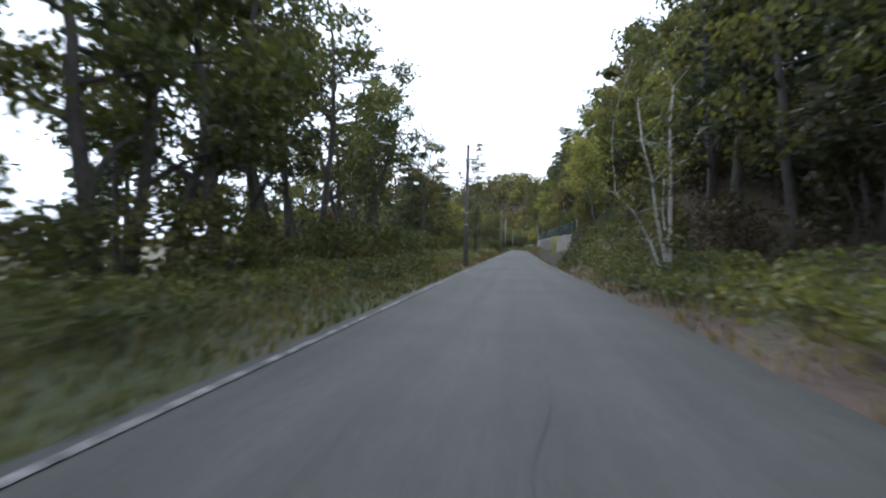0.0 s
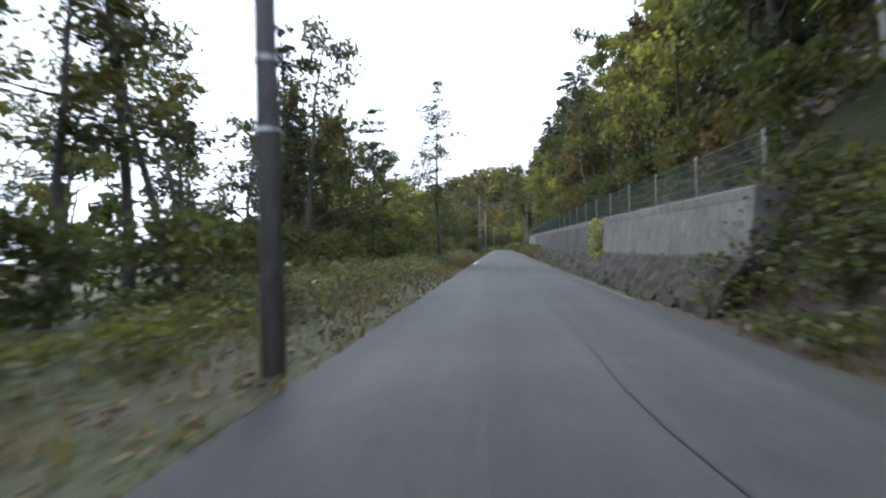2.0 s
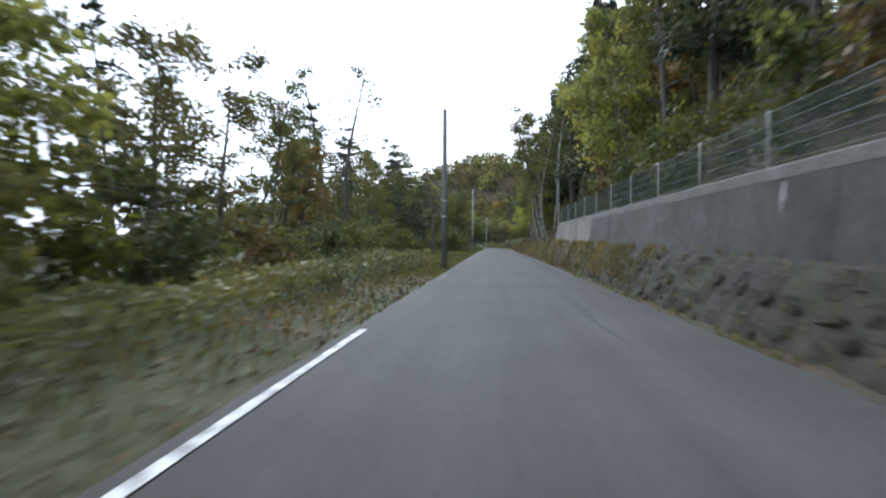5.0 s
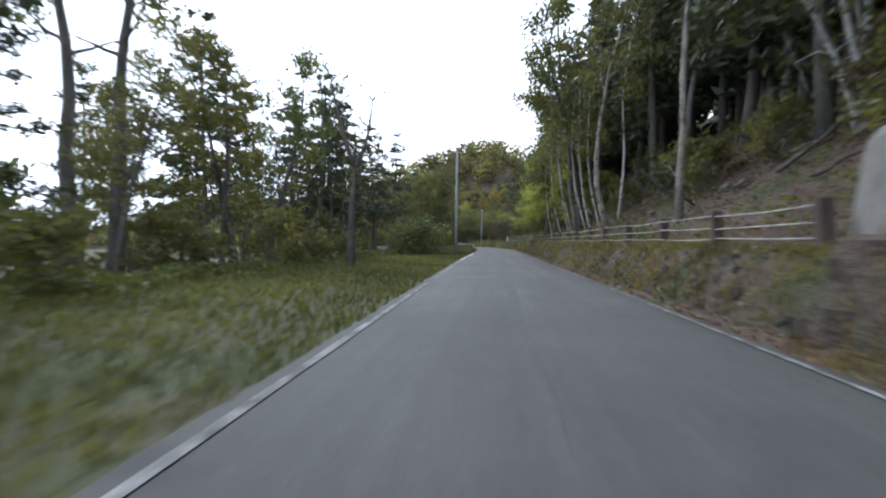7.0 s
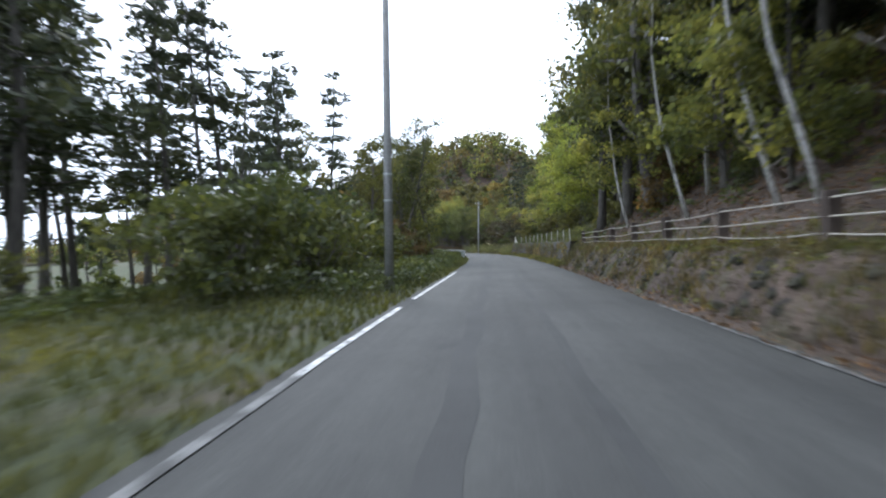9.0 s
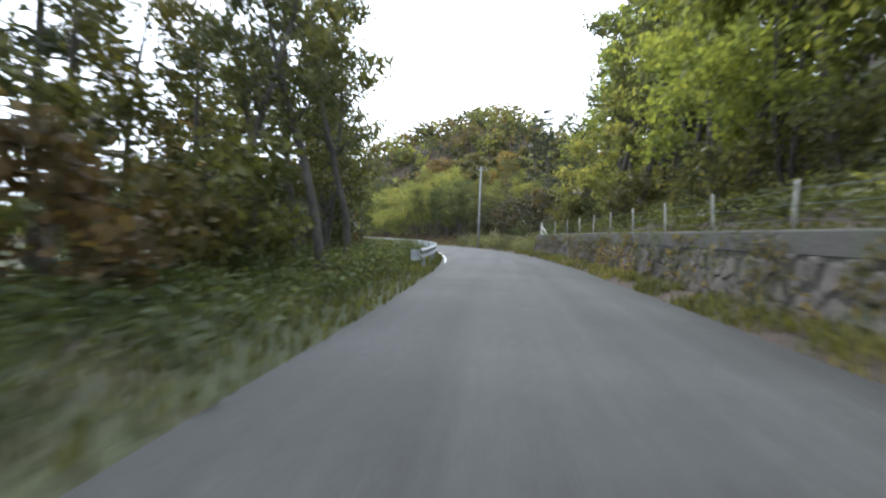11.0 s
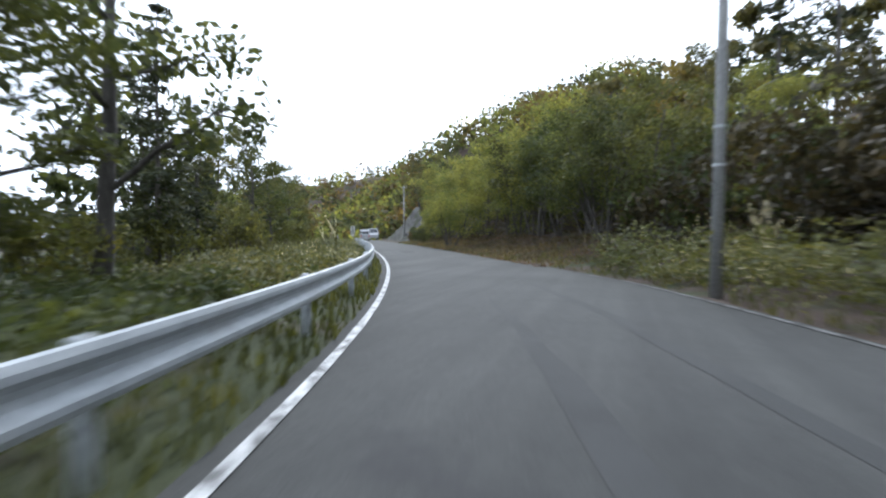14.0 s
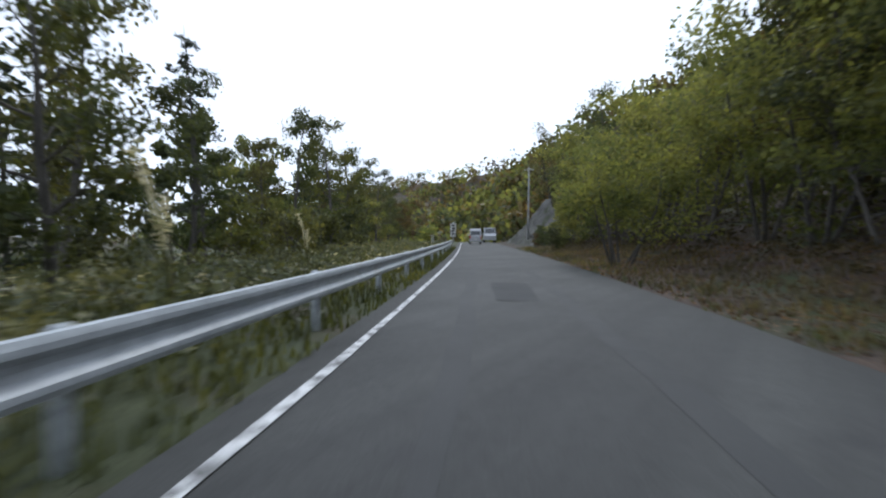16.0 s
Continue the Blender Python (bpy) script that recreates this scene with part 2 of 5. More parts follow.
DRY = leaf_material("dry_grass", [(0.125, 0.11, 0.072), (0.105, 0.09, 0.058)], vary=0.4)
LITTER = leaf_material("fallen_leaves", [(0.125, 0.082, 0.055), (0.095, 0.064, 0.046)], lucent=0.1, vary=0.5)
PLUME = leaf_material("pampas_plumes", [(0.55, 0.53, 0.5), (0.47, 0.46, 0.43)], lucent=0.4, vary=0.2)


# ================= helpers =================
def mesh_ob(name, verts, faces, mat, parent=None, label="", smooth=False):
    me = bpy.data.meshes.new(name)
    me.from_pydata([tuple(v) for v in verts], [], faces)
    me.validate()
    if smooth:
        me.polygons.foreach_set("use_smooth", [True] * len(me.polygons))
    me.materials.append(mat)
    ob = new(name, me)
    if parent:
        ob.parent = parent
    return tagged(ob, label)


def part(name, bm, mat, parent, label="", smooth=False):
    me = bpy.data.meshes.new(name)
    bm.to_mesh(me)
    bm.free()
    if smooth:
        me.polygons.foreach_set("use_smooth", [True] * len(me.polygons))
    me.materials.append(mat)
    ob = new(name, me)
    ob.parent = parent
    return tagged(ob, label)


def box(bm, c, size, turn=0.0, bevel=0.0):
    made = bmesh.ops.create_cube(bm, size=1.0, matrix=pose(*c, 0, 0, turn) @ Matrix.Diagonal((*size, 1)))
    if bevel:
        bmesh.ops.bevel(bm, geom=list({e for v in made["verts"] for e in v.link_edges}), offset=bevel, segments=2, affect='EDGES', profile=0.6)


class Soup:
    """Collects vertices and faces."""

    def __init__(self):
        self.v, self.f = [], []

    def tube(self, pts, radii, n=7, cap=True):
        base = len(self.v)
        k = len(pts)
        for i, (p, r) in enumerate(zip(pts, radii)):
            d = Vector(pts[min(i + 1, k - 1)]) - Vector(pts[max(i - 1, 0)])
            d = d.normalized() if d.length > 1e-6 else Vector((0, 0, 1))
            a = d.orthogonal().normalized() if abs(d.z) < 0.9 else (Vector((1, 0, 0)) - d * d.x).normalized()
            b = d.cross(a)
            for j in range(n):
                w = 2 * pi * j / n
                self.v.append(tuple(Vector(p) + r * (cos(w) * a + sin(w) * b)))
        for i in range(k - 1):
            for j in range(n):
                q = base + i * n
                self.f.append((q + j, q + (j + 1) % n, q + n + (j + 1) % n, q + n + j))
        if cap:
            self.f.append(tuple(base + (k - 1) * n + j for j in range(n)))
            self.f.append(tuple(base + n - 1 - j for j in range(n)))

    def strip(self, rings, closed=False):
        """Joins rows of points, each as long as the next."""
        base, n = len(self.v), len(rings[0])
        for r in rings:
            self.v.extend(tuple(p) for p in r)
        for i in range(len(rings) - 1):
            for j in range(n if closed else n - 1):
                a, b = base + i * n + j, base + i * n + (j + 1) % n
                self.f.append((a, b, b + n, a + n))

    def quads(self, q):
        """q: an array of (count, 4, 3)."""
        base = len(self.v)
        self.v.extend(map(tuple, q.reshape(-1, 3).tolist()))
        self.f.extend((base + 4 * i, base + 4 * i + 1, base + 4 * i + 2, base + 4 * i + 3) for i in range(len(q)))

    def ob(self, name, mat, parent=None, label="", smooth=False):
        return mesh_ob(name, self.v, self.f, mat, parent, label, smooth)


def leaf_quads(rng, centres, length, width, droop=0.0, flat=0.0):
    """One four-cornered leaf at each centre, turned at random."""
    n = len(centres)
    a = rng.normal(size=(n, 3))
    a[:, 2] = a[:, 2] * (1 - flat) - droop
    a /= np.linalg.norm(a, axis=1, keepdims=True)
    b = rng.normal(size=(n, 3))
    b -= (b * a).sum(1, keepdims=True) * a
    b /= np.linalg.norm(b, axis=1, keepdims=True) + 1e-9
    s = rng.uniform(0.65, 1.3, size=(n, 1))
    l, w = a * length * s / 2, b * width * s / 2
    c = np.asarray(centres)
    return np.stack([c - l, c + w - l * 0.1, c + l, c - w - l * 0.1], 1)


# ---- the road's line: along s, out to the right u ----
TURN_AT = [0, 124, 132, 146, 150, 156, 162, 168, 174, 180, 186.5, 192.5, 198.5, 204, 209.5, 215, 225, 240, 260, 600]
TURN_DEG = [0, 0, -1.0, -1.0, -0.8, 0.2, 1.1, 2.8, 5.2, 8.4, 12.4, 16.5, 20.4, 23.6, 25.6, 26.9, 27.6, 28.6, 29.5, 29.5]
LINE_S = np.arange(-80, 560, 0.5)
_turn = np.radians(np.interp(LINE_S, TURN_AT, TURN_DEG))
LINE_X = np.concatenate([[0], np.cumsum(-np.sin(_turn) * 0.5)[:-1]])
LINE_Y = np.concatenate([[0], np.cumsum(np.cos(_turn) * 0.5)[:-1]]) - 80


def at(s, u, z=0.0):
    x, y, h = np.interp(s, LINE_S, LINE_X), np.interp(s, LINE_S, LINE_Y), np.interp(s, LINE_S, _turn)
    return Vector((x + u * cos(h), y + u * sin(h), z))


def turn_at(s):
    return math.degrees(np.interp(s, LINE_S, _turn))


LEFT = -2.45
RIGHT_S = [-80, 10, 25, 35, 50, 85, 98, 126, 150, 165, 176, 183, 190, 196, 202, 209, 218, 600]
RIGHT_U = [2.55, 2.5, 2.25, 2.1, 2.05, 2.3, 2.47, 2.65, 2.5, 2.42, 2.62, 2.8, 3.15, 3.25, 3.5, 3.1, 2.6, 2.6]


def right(s):
    return float(np.interp(s, RIGHT_S, RIGHT_U))


def bank_z(s, u):
    """Ground height right of the road, u metres from the road's line."""
    low = np.interp(u, [2.6, 3.2, 4.0, 5.5, 7, 10, 16, 45, 120], [0, 0.2, 0.42, 0.6, 0.85, 1.9, 5.6, 27, 60])
    weeds = np.interp(u, [2.4, 2.9, 3.6, 4.5, 6, 10, 16, 45, 120], [0, 0.2, 1.1, 1.8, 2.7, 5.5, 10, 31, 62])
    wall = np.interp(u, [2.6, 3.35, 3.45, 4.1, 5.4, 8, 15, 45, 120], [0, 0.6, 1.6, 2.3, 3.6, 6.2, 12, 33, 62])
    wall_end = np.interp(u, [2.6, 3.35, 3.45, 4.1, 5.4, 8, 15, 45, 120], [0, 0.7, 1.7, 2.6, 4.3, 6.6, 12, 32, 62])
    rail = np.interp(u, [2.65, 2.95, 3.5, 4.2, 5.0, 8, 15, 45, 120], [0, 0.15, 1.0, 1.2, 2.0, 4.4, 10, 30, 62])
    stone = np.interp(u + wall_in(s), [2.6 + wall_in(s), 3.4, 4.05, 4.2, 4.9, 8, 15, 45, 120], [0, 0.1, 0.2, 1.25, 1.4, 2.8, 7.5, 27, 62])
    flat = np.interp(u, [3.0, 4.5, 6.5, 9, 14, 30, 60, 120], [0, 0.1, 0.35, 1.0, 2.6, 7.5, 13, 20])
    keys = [-80, 19, 27, 33.8, 34.8, 80, 97.2, 98.3, 99.6, 149, 152, 184.3, 187, 600]
    rows = [low, low, weeds, weeds, wall, wall, wall_end, wall_end, rail, rail, stone, stone, flat, flat]
    return float(np.interp(s, keys, rows)) if u > right(s) else 0.0


def wall_in(s):
    """How far the stone wall stands in front of its last stretch's line."""
    return float(np.interp(s, [151, 168, 172, 178, 185], [0.62, 0.62, 0.5, 0.2, 0.0]))


def left_z(s, d):
    """Ground height d metres outside the road's left edge: a verge, then the valley falls away."""
    return float(np.interp(d, [0, 0.5, 2.0, 6.0, 10.0, 20, 60, 200], [0, 0.03, 0.12, 0.1, -0.5, -2.2, -12, -22]))


def ground(s, u):
    if u > right(s):
        return bank_z(s, u)
    if u < LEFT - 0.15:
        return left_z(s, LEFT - 0.15 - u)
    return 0.0


def spot(s, u, lift=0.0):
    return at(s, u, ground(s, u) + lift)
# ================= ground, road and banks =================
def build_ground():
    steps = list(np.arange(-60, 300, 1.0)) + list(np.arange(300, 560, 8.0))
    s_ = Soup()
    rng = np.random.default_rng(3)
    rings = []
    du = [0, 0.25, 0.5, 0.85, 1.2, 1.6, 2.0, 2.6, 3.3, 4.2, 5.5, 7, 9, 12, 16, 22, 30, 45, 70, 120]
    ur = [2.4, 2.65, 2.95, 3.2, 3.35, 3.5, 3.8, 4.05, 4.2, 4.6, 5.0, 5.5, 6.2, 7, 8.5, 10.5, 13, 16, 21, 28, 38, 60, 110]
    for s in steps:
        e = right(s)
        ring = []
        for d in reversed(du):
            rough = rng.uniform(-1, 0.1) * min(0.04 * d, 0.25) if d > 0.3 else 0
            far = np.interp(s, [255, 330], [1, 0.35])
            ring.append(at(s, LEFT - 0.15 - d, left_z(s, d) * far + rough - 0.02))
        ring.append(at(s, LEFT + 0.3, -0.03))
        ring.append(at(s, e - 0.3, -0.03))
        for k, u in enumerate(ur):
            u = max(u, e + 0.02 * k)
            rough = rng.uniform(-1, 0.1) * min(0.05 * (u - 2.4), 0.25)
            ring.append(at(s, u, max(bank_z(s, u) + rough, -0.02) - 0.02))
        rings.append(ring)
    cut = len(du)
    left_part = Soup()
    left_part.strip([r[:cut + 1] for r in rings])
    tagged(left_part.ob("ground_verge", VERGE, smooth=True), "grassy verge and earth falling away below the road", "ground", kind="structure")
    s_.strip([r[cut:] for r in rings])
    g = s_.ob("ground", SLOPE, smooth=True)
    tagged(g, "leaf-strewn earth slope above the road", "ground", kind="structure")
    # the land beyond, out to the horizon
    w = Soup()
    w.strip([[(-2500, -1500, -24), (2500, -1500, -24)], [(-2500, 3000, -24), (2500, 3000, -24)]])
    tagged(w.ob("ground_far", EARTH), "wide wooded valley floor far below the road", "ground", kind="structure")


def build_road():
    s_ = Soup()
    rings = []
    for s in np.arange(-60, 330, 1.0):
        e = right(s)
        w = 0.05 * noise.noise((s * 0.7, 3.1, 0))
        v = 0.06 * noise.noise((s * 0.6, 7.7, 0))
        rings.append([at(s, LEFT - 0.2 + w, -0.02), at(s, LEFT - 0.18 + w, 0.0), at(s, -1.2, 0.015), at(s, 0.2, 0.02), at(s, 1.6, 0.015), at(s, e + 0.08 + v, 0.0), at(s, e + 0.1 + v, -0.02)])
    s_.strip(rings)
    road = s_.ob("road", ASPHALT, smooth=True)
    tagged(road, "narrow grey asphalt road without a centre line", "road", kind="structure")

    def stripe(name, s0, s1, u, width, mat, label, lift=0.012, step=1.0, wander=0.0, taper=0.0):
        q = Soup()
        rr = []
        n = max(2, int((s1 - s0) / step) + 1)
        for s in np.linspace(s0, s1, n):
            c = (u(s) if callable(u) else u) + wander * noise.noise((s * 0.5, 1.7 + s0, 0.3))
            z = float(np.interp(c, [LEFT, -1.2, 0.2, 1.6, right(s)], [0.002, 0.015, 0.02, 0.015, 0.002])) + lift
            wd = width * (1 + 0.25 * noise.noise((s * 1.3, 9.0, 2.0)))
            if taper:
                wd *= max(min((s - s0) / taper, (s1 - s) / taper, 1.0), 0.05)
            rr.append([at(s, c - wd / 2, z), at(s, c + wd / 2, z)])
        q.strip(rr)
        return tagged(q.ob(name, mat), label, "road marking", kind="structure")

    # left edge line, worn away over long stretches
    for a, b in ((61.4, 71), (126, 131.5), (133, 145), (172.5, 290)):
        stripe("edge_line", a, b, lambda s: LEFT + float(np.interp(s, [203, 218], [0.02, 0.2])), 0.105, PAINT, "worn white painted line along the road's left edge")
    for a, b in ((-4, 22), (24, 27), (80, 84), (90, 108), (110, 126)):
        stripe("edge_line", a, b, LEFT + 0.03, 0.10, WORN, "faded remains of a white line along the left edge")
    for a, b in ((22, 29), (37, 46), (56, 63), (84, 108), (111, 119), (124, 132), (192, 206)):
        stripe("edge_line_right", a, b, lambda s: right(s) - 0.08, 0.08, WORN, "worn white painted line along the road's right edge")
    # dark seams, mends and darker patches in the asphalt
    for a, b, u, w in ((-2, 20, 0.25, 0.03), (28, 44, 0.3, 0.03), (160.5, 172.5, 0.1, 0.024), (163.2, 165.6, 1.6, 0.03), (48.6, 51.4, -1.3, 0.03), (167, 171, 0.7, 0.02)):
        stripe("tar_seam", a, b, u, w, SEAM, "dark sealed crack running along the asphalt", wander=0.25)
    for a, b, u, w in ((8, 30, -0.9, 0.3), (44, 66, -0.8, 0.35), (46, 62, 0.5, 0.2), (70, 92, 0.9, 0.3), (96, 120, -0.2, 0.2), (112, 148, -0.9, 0.25), (118, 150, 0.2, 0.14), (170, 204, 0.95, 0.22), (176, 200, -0.4, 0.3), (206, 240, 0.6, 0.3), (212, 236, -1.2, 0.25)):
        stripe("worn_track", a, b, u, w, FAINT, "faint darker wheel track in the asphalt", wander=0.12, lift=0.004, taper=6.0)
    # wide stretch, only slightly darker than the road round it
    stripe("asphalt_patch", 90.4, 93.2, 0.95, 1.5, FAINT, "darker patch in the asphalt", lift=0.006)
    stripe("asphalt_patch", 223.2, 226.8, -0.3, 0.8, PATCHED, "darker patch in the asphalt", lift=0.006)
    stripe("asphalt_patch", 114.6, 116.0, -1.45, 0.6, PATCHED, "darker patch in the asphalt", lift=0.006, taper=0.4)
    stripe("asphalt_patch", 117.4, 119.0, -0.85, 0.5, PATCHED, "darker patch in the asphalt", lift=0.006, taper=0.4)
    stripe("asphalt_patch", 59.5, 63.0, -1.2, 0.7, FAINT, "darker patch in the asphalt", lift=0.006, taper=0.6)
    stripe("asphalt_patch", 205.0, 205.2, 0.9, 1.8, SEAM, "dark sealed crack across the asphalt", lift=0.006)
    stripe("asphalt_patch", 182.3, 182.5, 1.7, 1.7, SEAM, "dark sealed crack across the asphalt", lift=0.006)


build_ground()
build_road()


# ---- retaining wall of concrete on a rubble base ----
def wall_top(s):
    return float(np.interp(s, [34.3, 44, 54, 75, 97.6], [2.06, 2.15, 2.26, 2.36, 2.45]))


def wall_foot(s):
    return float(np.interp(s, [34.3, 40, 48, 62, 80, 92, 98], [0.92, 0.88, 0.84, 0.88, 1.08, 1.22, 1.3]))


def stone_meshes(name, mat, count, seed):
    """Rough-hewn blocks, their faces towards -x, one unit wide and high."""
    r = random.Random(seed)
    made = []
    for k in range(count):
        n = 8
        ring0, ring1 = [], []
        for j in range(n):
            a = 2 * pi * (j + 0.5 + r.uniform(-0.22, 0.22)) / n
            rr = r.uniform(0.9, 1.06) / max(abs(cos(a)), abs(sin(a))) ** 0.72
            y, z = 0.5 * rr * cos(a), 0.5 * rr * sin(a)
            ring0.append((0.16, y, z))
            ring1.append((-0.015 + r.uniform(-0.012, 0.012), y * 0.91, z * 0.91))
        verts = ring0 + ring1 + [(-0.028 + r.uniform(-0.012, 0.012), r.uniform(-0.1, 0.1), r.uniform(-0.1, 0.1))]
        faces = []
        for j in range(n):
            q = (j + 1) % n
            faces += [(j, n + j, n + q, q), (n + j, 2 * n, n + q)]
        me = bpy.data.meshes.new(name)
        me.from_pydata(verts, [], faces)
        me.materials.append(mat)
        made.append(me)
    return made


def wall_face(s):
    """How far the first bay of the concrete wall stands in front of the rest."""
    return 0.16 if s < 46.3 else 0.0


def build_retaining_wall():
    """Three bays: a pale one standing proud, a long stained one with shade put into its colour and a paler cap, a pale
    one at the end.
    """
    wall = None
    for s0, s1, mat, cap_mat, lab in ((34.3, 46.25, BAY_CONCRETE, BAY_CONCRETE, "pale weathered concrete bay of the retaining wall with lime streaks"),
                                      (46.3, 86.6, CONCRETE, PALE_CONCRETE, "weathered concrete retaining wall with dark streaks, darkened for shade, and a paler cap"),
                                      (86.63, 98.6, BAY_CONCRETE, BAY_CONCRETE, "pale weathered concrete bay ending the retaining wall")):
        w, cp = Soup(), Soup()
        rings, caps = [], []
        for s in np.linspace(s0, s1, max(12, int((s1 - s0) / 0.8))):
            t = wall_top(s) - float(np.interp(s, [98.2, 98.6], [0, 0.12])) + 0.03 * noise.noise((s * 0.9, 5.0, 0))
            k = 0.02 * noise.noise((s * 0.4, 0, 0)) - wall_face(s)
            f = min(wall_foot(s), t - 0.1)
            rings.append([at(s, 3.28 + k, -0.2), at(s, 3.28 + k, f), at(s, 3.40 + k, t - 0.2), at(s, 3.78, t - 0.2), at(s, 3.84, 0.4)])
            j = 0.012 * noise.noise((s * 1.6, 2.0, 0))
            caps.append([at(s, 3.46 + k, t - 0.2), at(s, 3.395 + k, t - 0.203 + j), at(s, 3.40 + k, t - 0.025), at(s, 3.425 + k, t + j), at(s, 3.80, t), at(s, 3.82, t - 0.03), at(s, 3.82, t - 0.21)])
        w.strip(rings)
        n = len(rings[0])
        w.f.append(tuple(range(n)))
        w.f.append(tuple(len(w.v) - 1 - i for i in range(n)))
        bay = tagged(w.ob("wall_concrete", mat), lab, "wall", kind="structure")
        wall = wall or bay
        cp.strip(caps)
        cp.f.append(tuple(range(7)))
        cp.f.append(tuple(len(cp.v) - 1 - i for i in range(7)))
        cp.ob("coping", cap_mat, bay, "rough-edged concrete cap")
    # the wing that turns into the slope at the wall's end
    q = Soup()
    q.strip([[at(s, u, 0.3), at(s, u + 0.05, t - 0.12), at(s + 0.02, u + 0.1, t), at(s + 0.1, u + 0.36, t), at(s + 0.12, u + 0.4, 0.3)]
             for s, u, t in ((98.1, 3.36, 2.4), (98.7, 3.48, 2.5), (99.3, 3.62, 2.58), (99.9, 3.8, 2.62), (100.3, 3.93, 2.5), (100.6, 4.03, 1.95), (100.85, 4.12, 1.45), (101.0, 4.18, 1.0))])
    q.f.append(tuple(len(q.v) - 1 - i for i in range(5)))
    tagged(q.ob("wall_wing", BAY_CONCRETE), "sloping pale concrete wing at the end of the retaining wall", "wall", kind="structure")
    rs = random.Random(3)
    for s in (36.2, 37.4, 38.3, 40.6, 42.2, 43.0, 47.5, 50.1, 55.0, 63.2, 71.8, 88.4, 94.5):
        j = Soup()
        t, f = wall_top(s), wall_foot(s)
        h, w0 = rs.uniform(0.5, 1.0), rs.uniform(0.03, 0.08)
        z1 = t - 0.22 - rs.uniform(0, 0.25)
        z0 = max(z1 - h, f + 0.05)
        def face(z):
            return 3.28 + 0.12 * (z - f) / (t - 0.2 - f) - 0.008 - wall_face(s) + 0.02 * noise.noise((s * 0.4, 0, 0))
        j.strip([[at(s - w0 * k * rs.uniform(0.5, 1.4), face(z), z), at(s + w0 * k * rs.uniform(0.5, 1.4), face(z), z)] for z, k in zip(np.linspace(z0, z1, 9), (0.1, 0.35, 0.5, 0.6, 0.8, 0.9, 1.0, 0.9, 0.5))])
        j.ob("lime_streak", STREAK, wall, "whitish lime streak")
    for s in (58.6, 70.6, 93.0):
        j = Soup()
        t = wall_top(s)
        j.strip([[at(s - 0.015, 3.262, 0.8), at(s + 0.015, 3.262, 0.8)], [at(s - 0.015, 3.37, t - 0.22), at(s + 0.015, 3.37, t - 0.22)]])
        j.ob("joint", MORTAR, wall)
    # the rubble base below it
    rng = np.random.default_rng(5)
    def footing(s0, s1):
        b, rings = Soup(), []
        for s in np.arange(s0, s1, 0.3):
            e, f = right(s) + 0.32, wall_foot(s) + 0.03
            ring = []
            for k, z in enumerate((-0.05, 0.0, 0.2, 0.4, 0.6, 0.8, 0.95, 1.0)):
                u = e + (3.16 - wall_face(s) - e) * max(min(z, 1), 0) ** 1.2 + rng.uniform(-0.08, 0.08) + (0.14 if k == 7 else 0)
                ring.append(at(s, u, z * f))
            rings.append(ring)
        b.strip(rings)
        b.f.append(tuple(range(8)))
        b.f.append(tuple(len(b.v) - 1 - i for i in range(8)))
        return b
    base = tagged(footing(34.0, 83.5).ob("wall_rubble_base", ROUGH_STONE), "rough mossy rubble footing under the concrete wall", "wall", kind="structure")
    tagged(footing(83.2, 99.6).ob("wall_earth_base", SLOPE), "brown grassy earth bank under the wall's last bay", "bank", kind="structure")
    r = random.Random(21)
    kinds = stone_meshes("rubble_stone", ROUGH_STONE, 6, 31)
    pale = stone_meshes("pale_stone", BAY_CONCRETE, 1, 33)[0]
    for k in range(290):
        s, z = r.uniform(34.4, 82), r.uniform(0.02, 0.92)
        e, f = right(s) + 0.32, wall_foot(s) + 0.03
        st = new("stone", r.choice(kinds))
        st.parent = base
        w, h = r.uniform(0.22, 0.55), r.uniform(0.16, 0.34)
        if k == 0:
            s, z, w, h = 56.4, 0.5, 0.35, 0.3
            st.data = pale
        st.matrix_basis = Matrix.Translation(at(s, e + (3.16 - e) * z ** 1.2 + 0.02, z * f)) @ pose(0, 0, 0, r.uniform(-25, 25), 28 + r.uniform(-8, 8), turn_at(s) + r.uniform(-8, 8)) @ Matrix.Diagonal((1.6, w, h, 1))


build_retaining_wall()


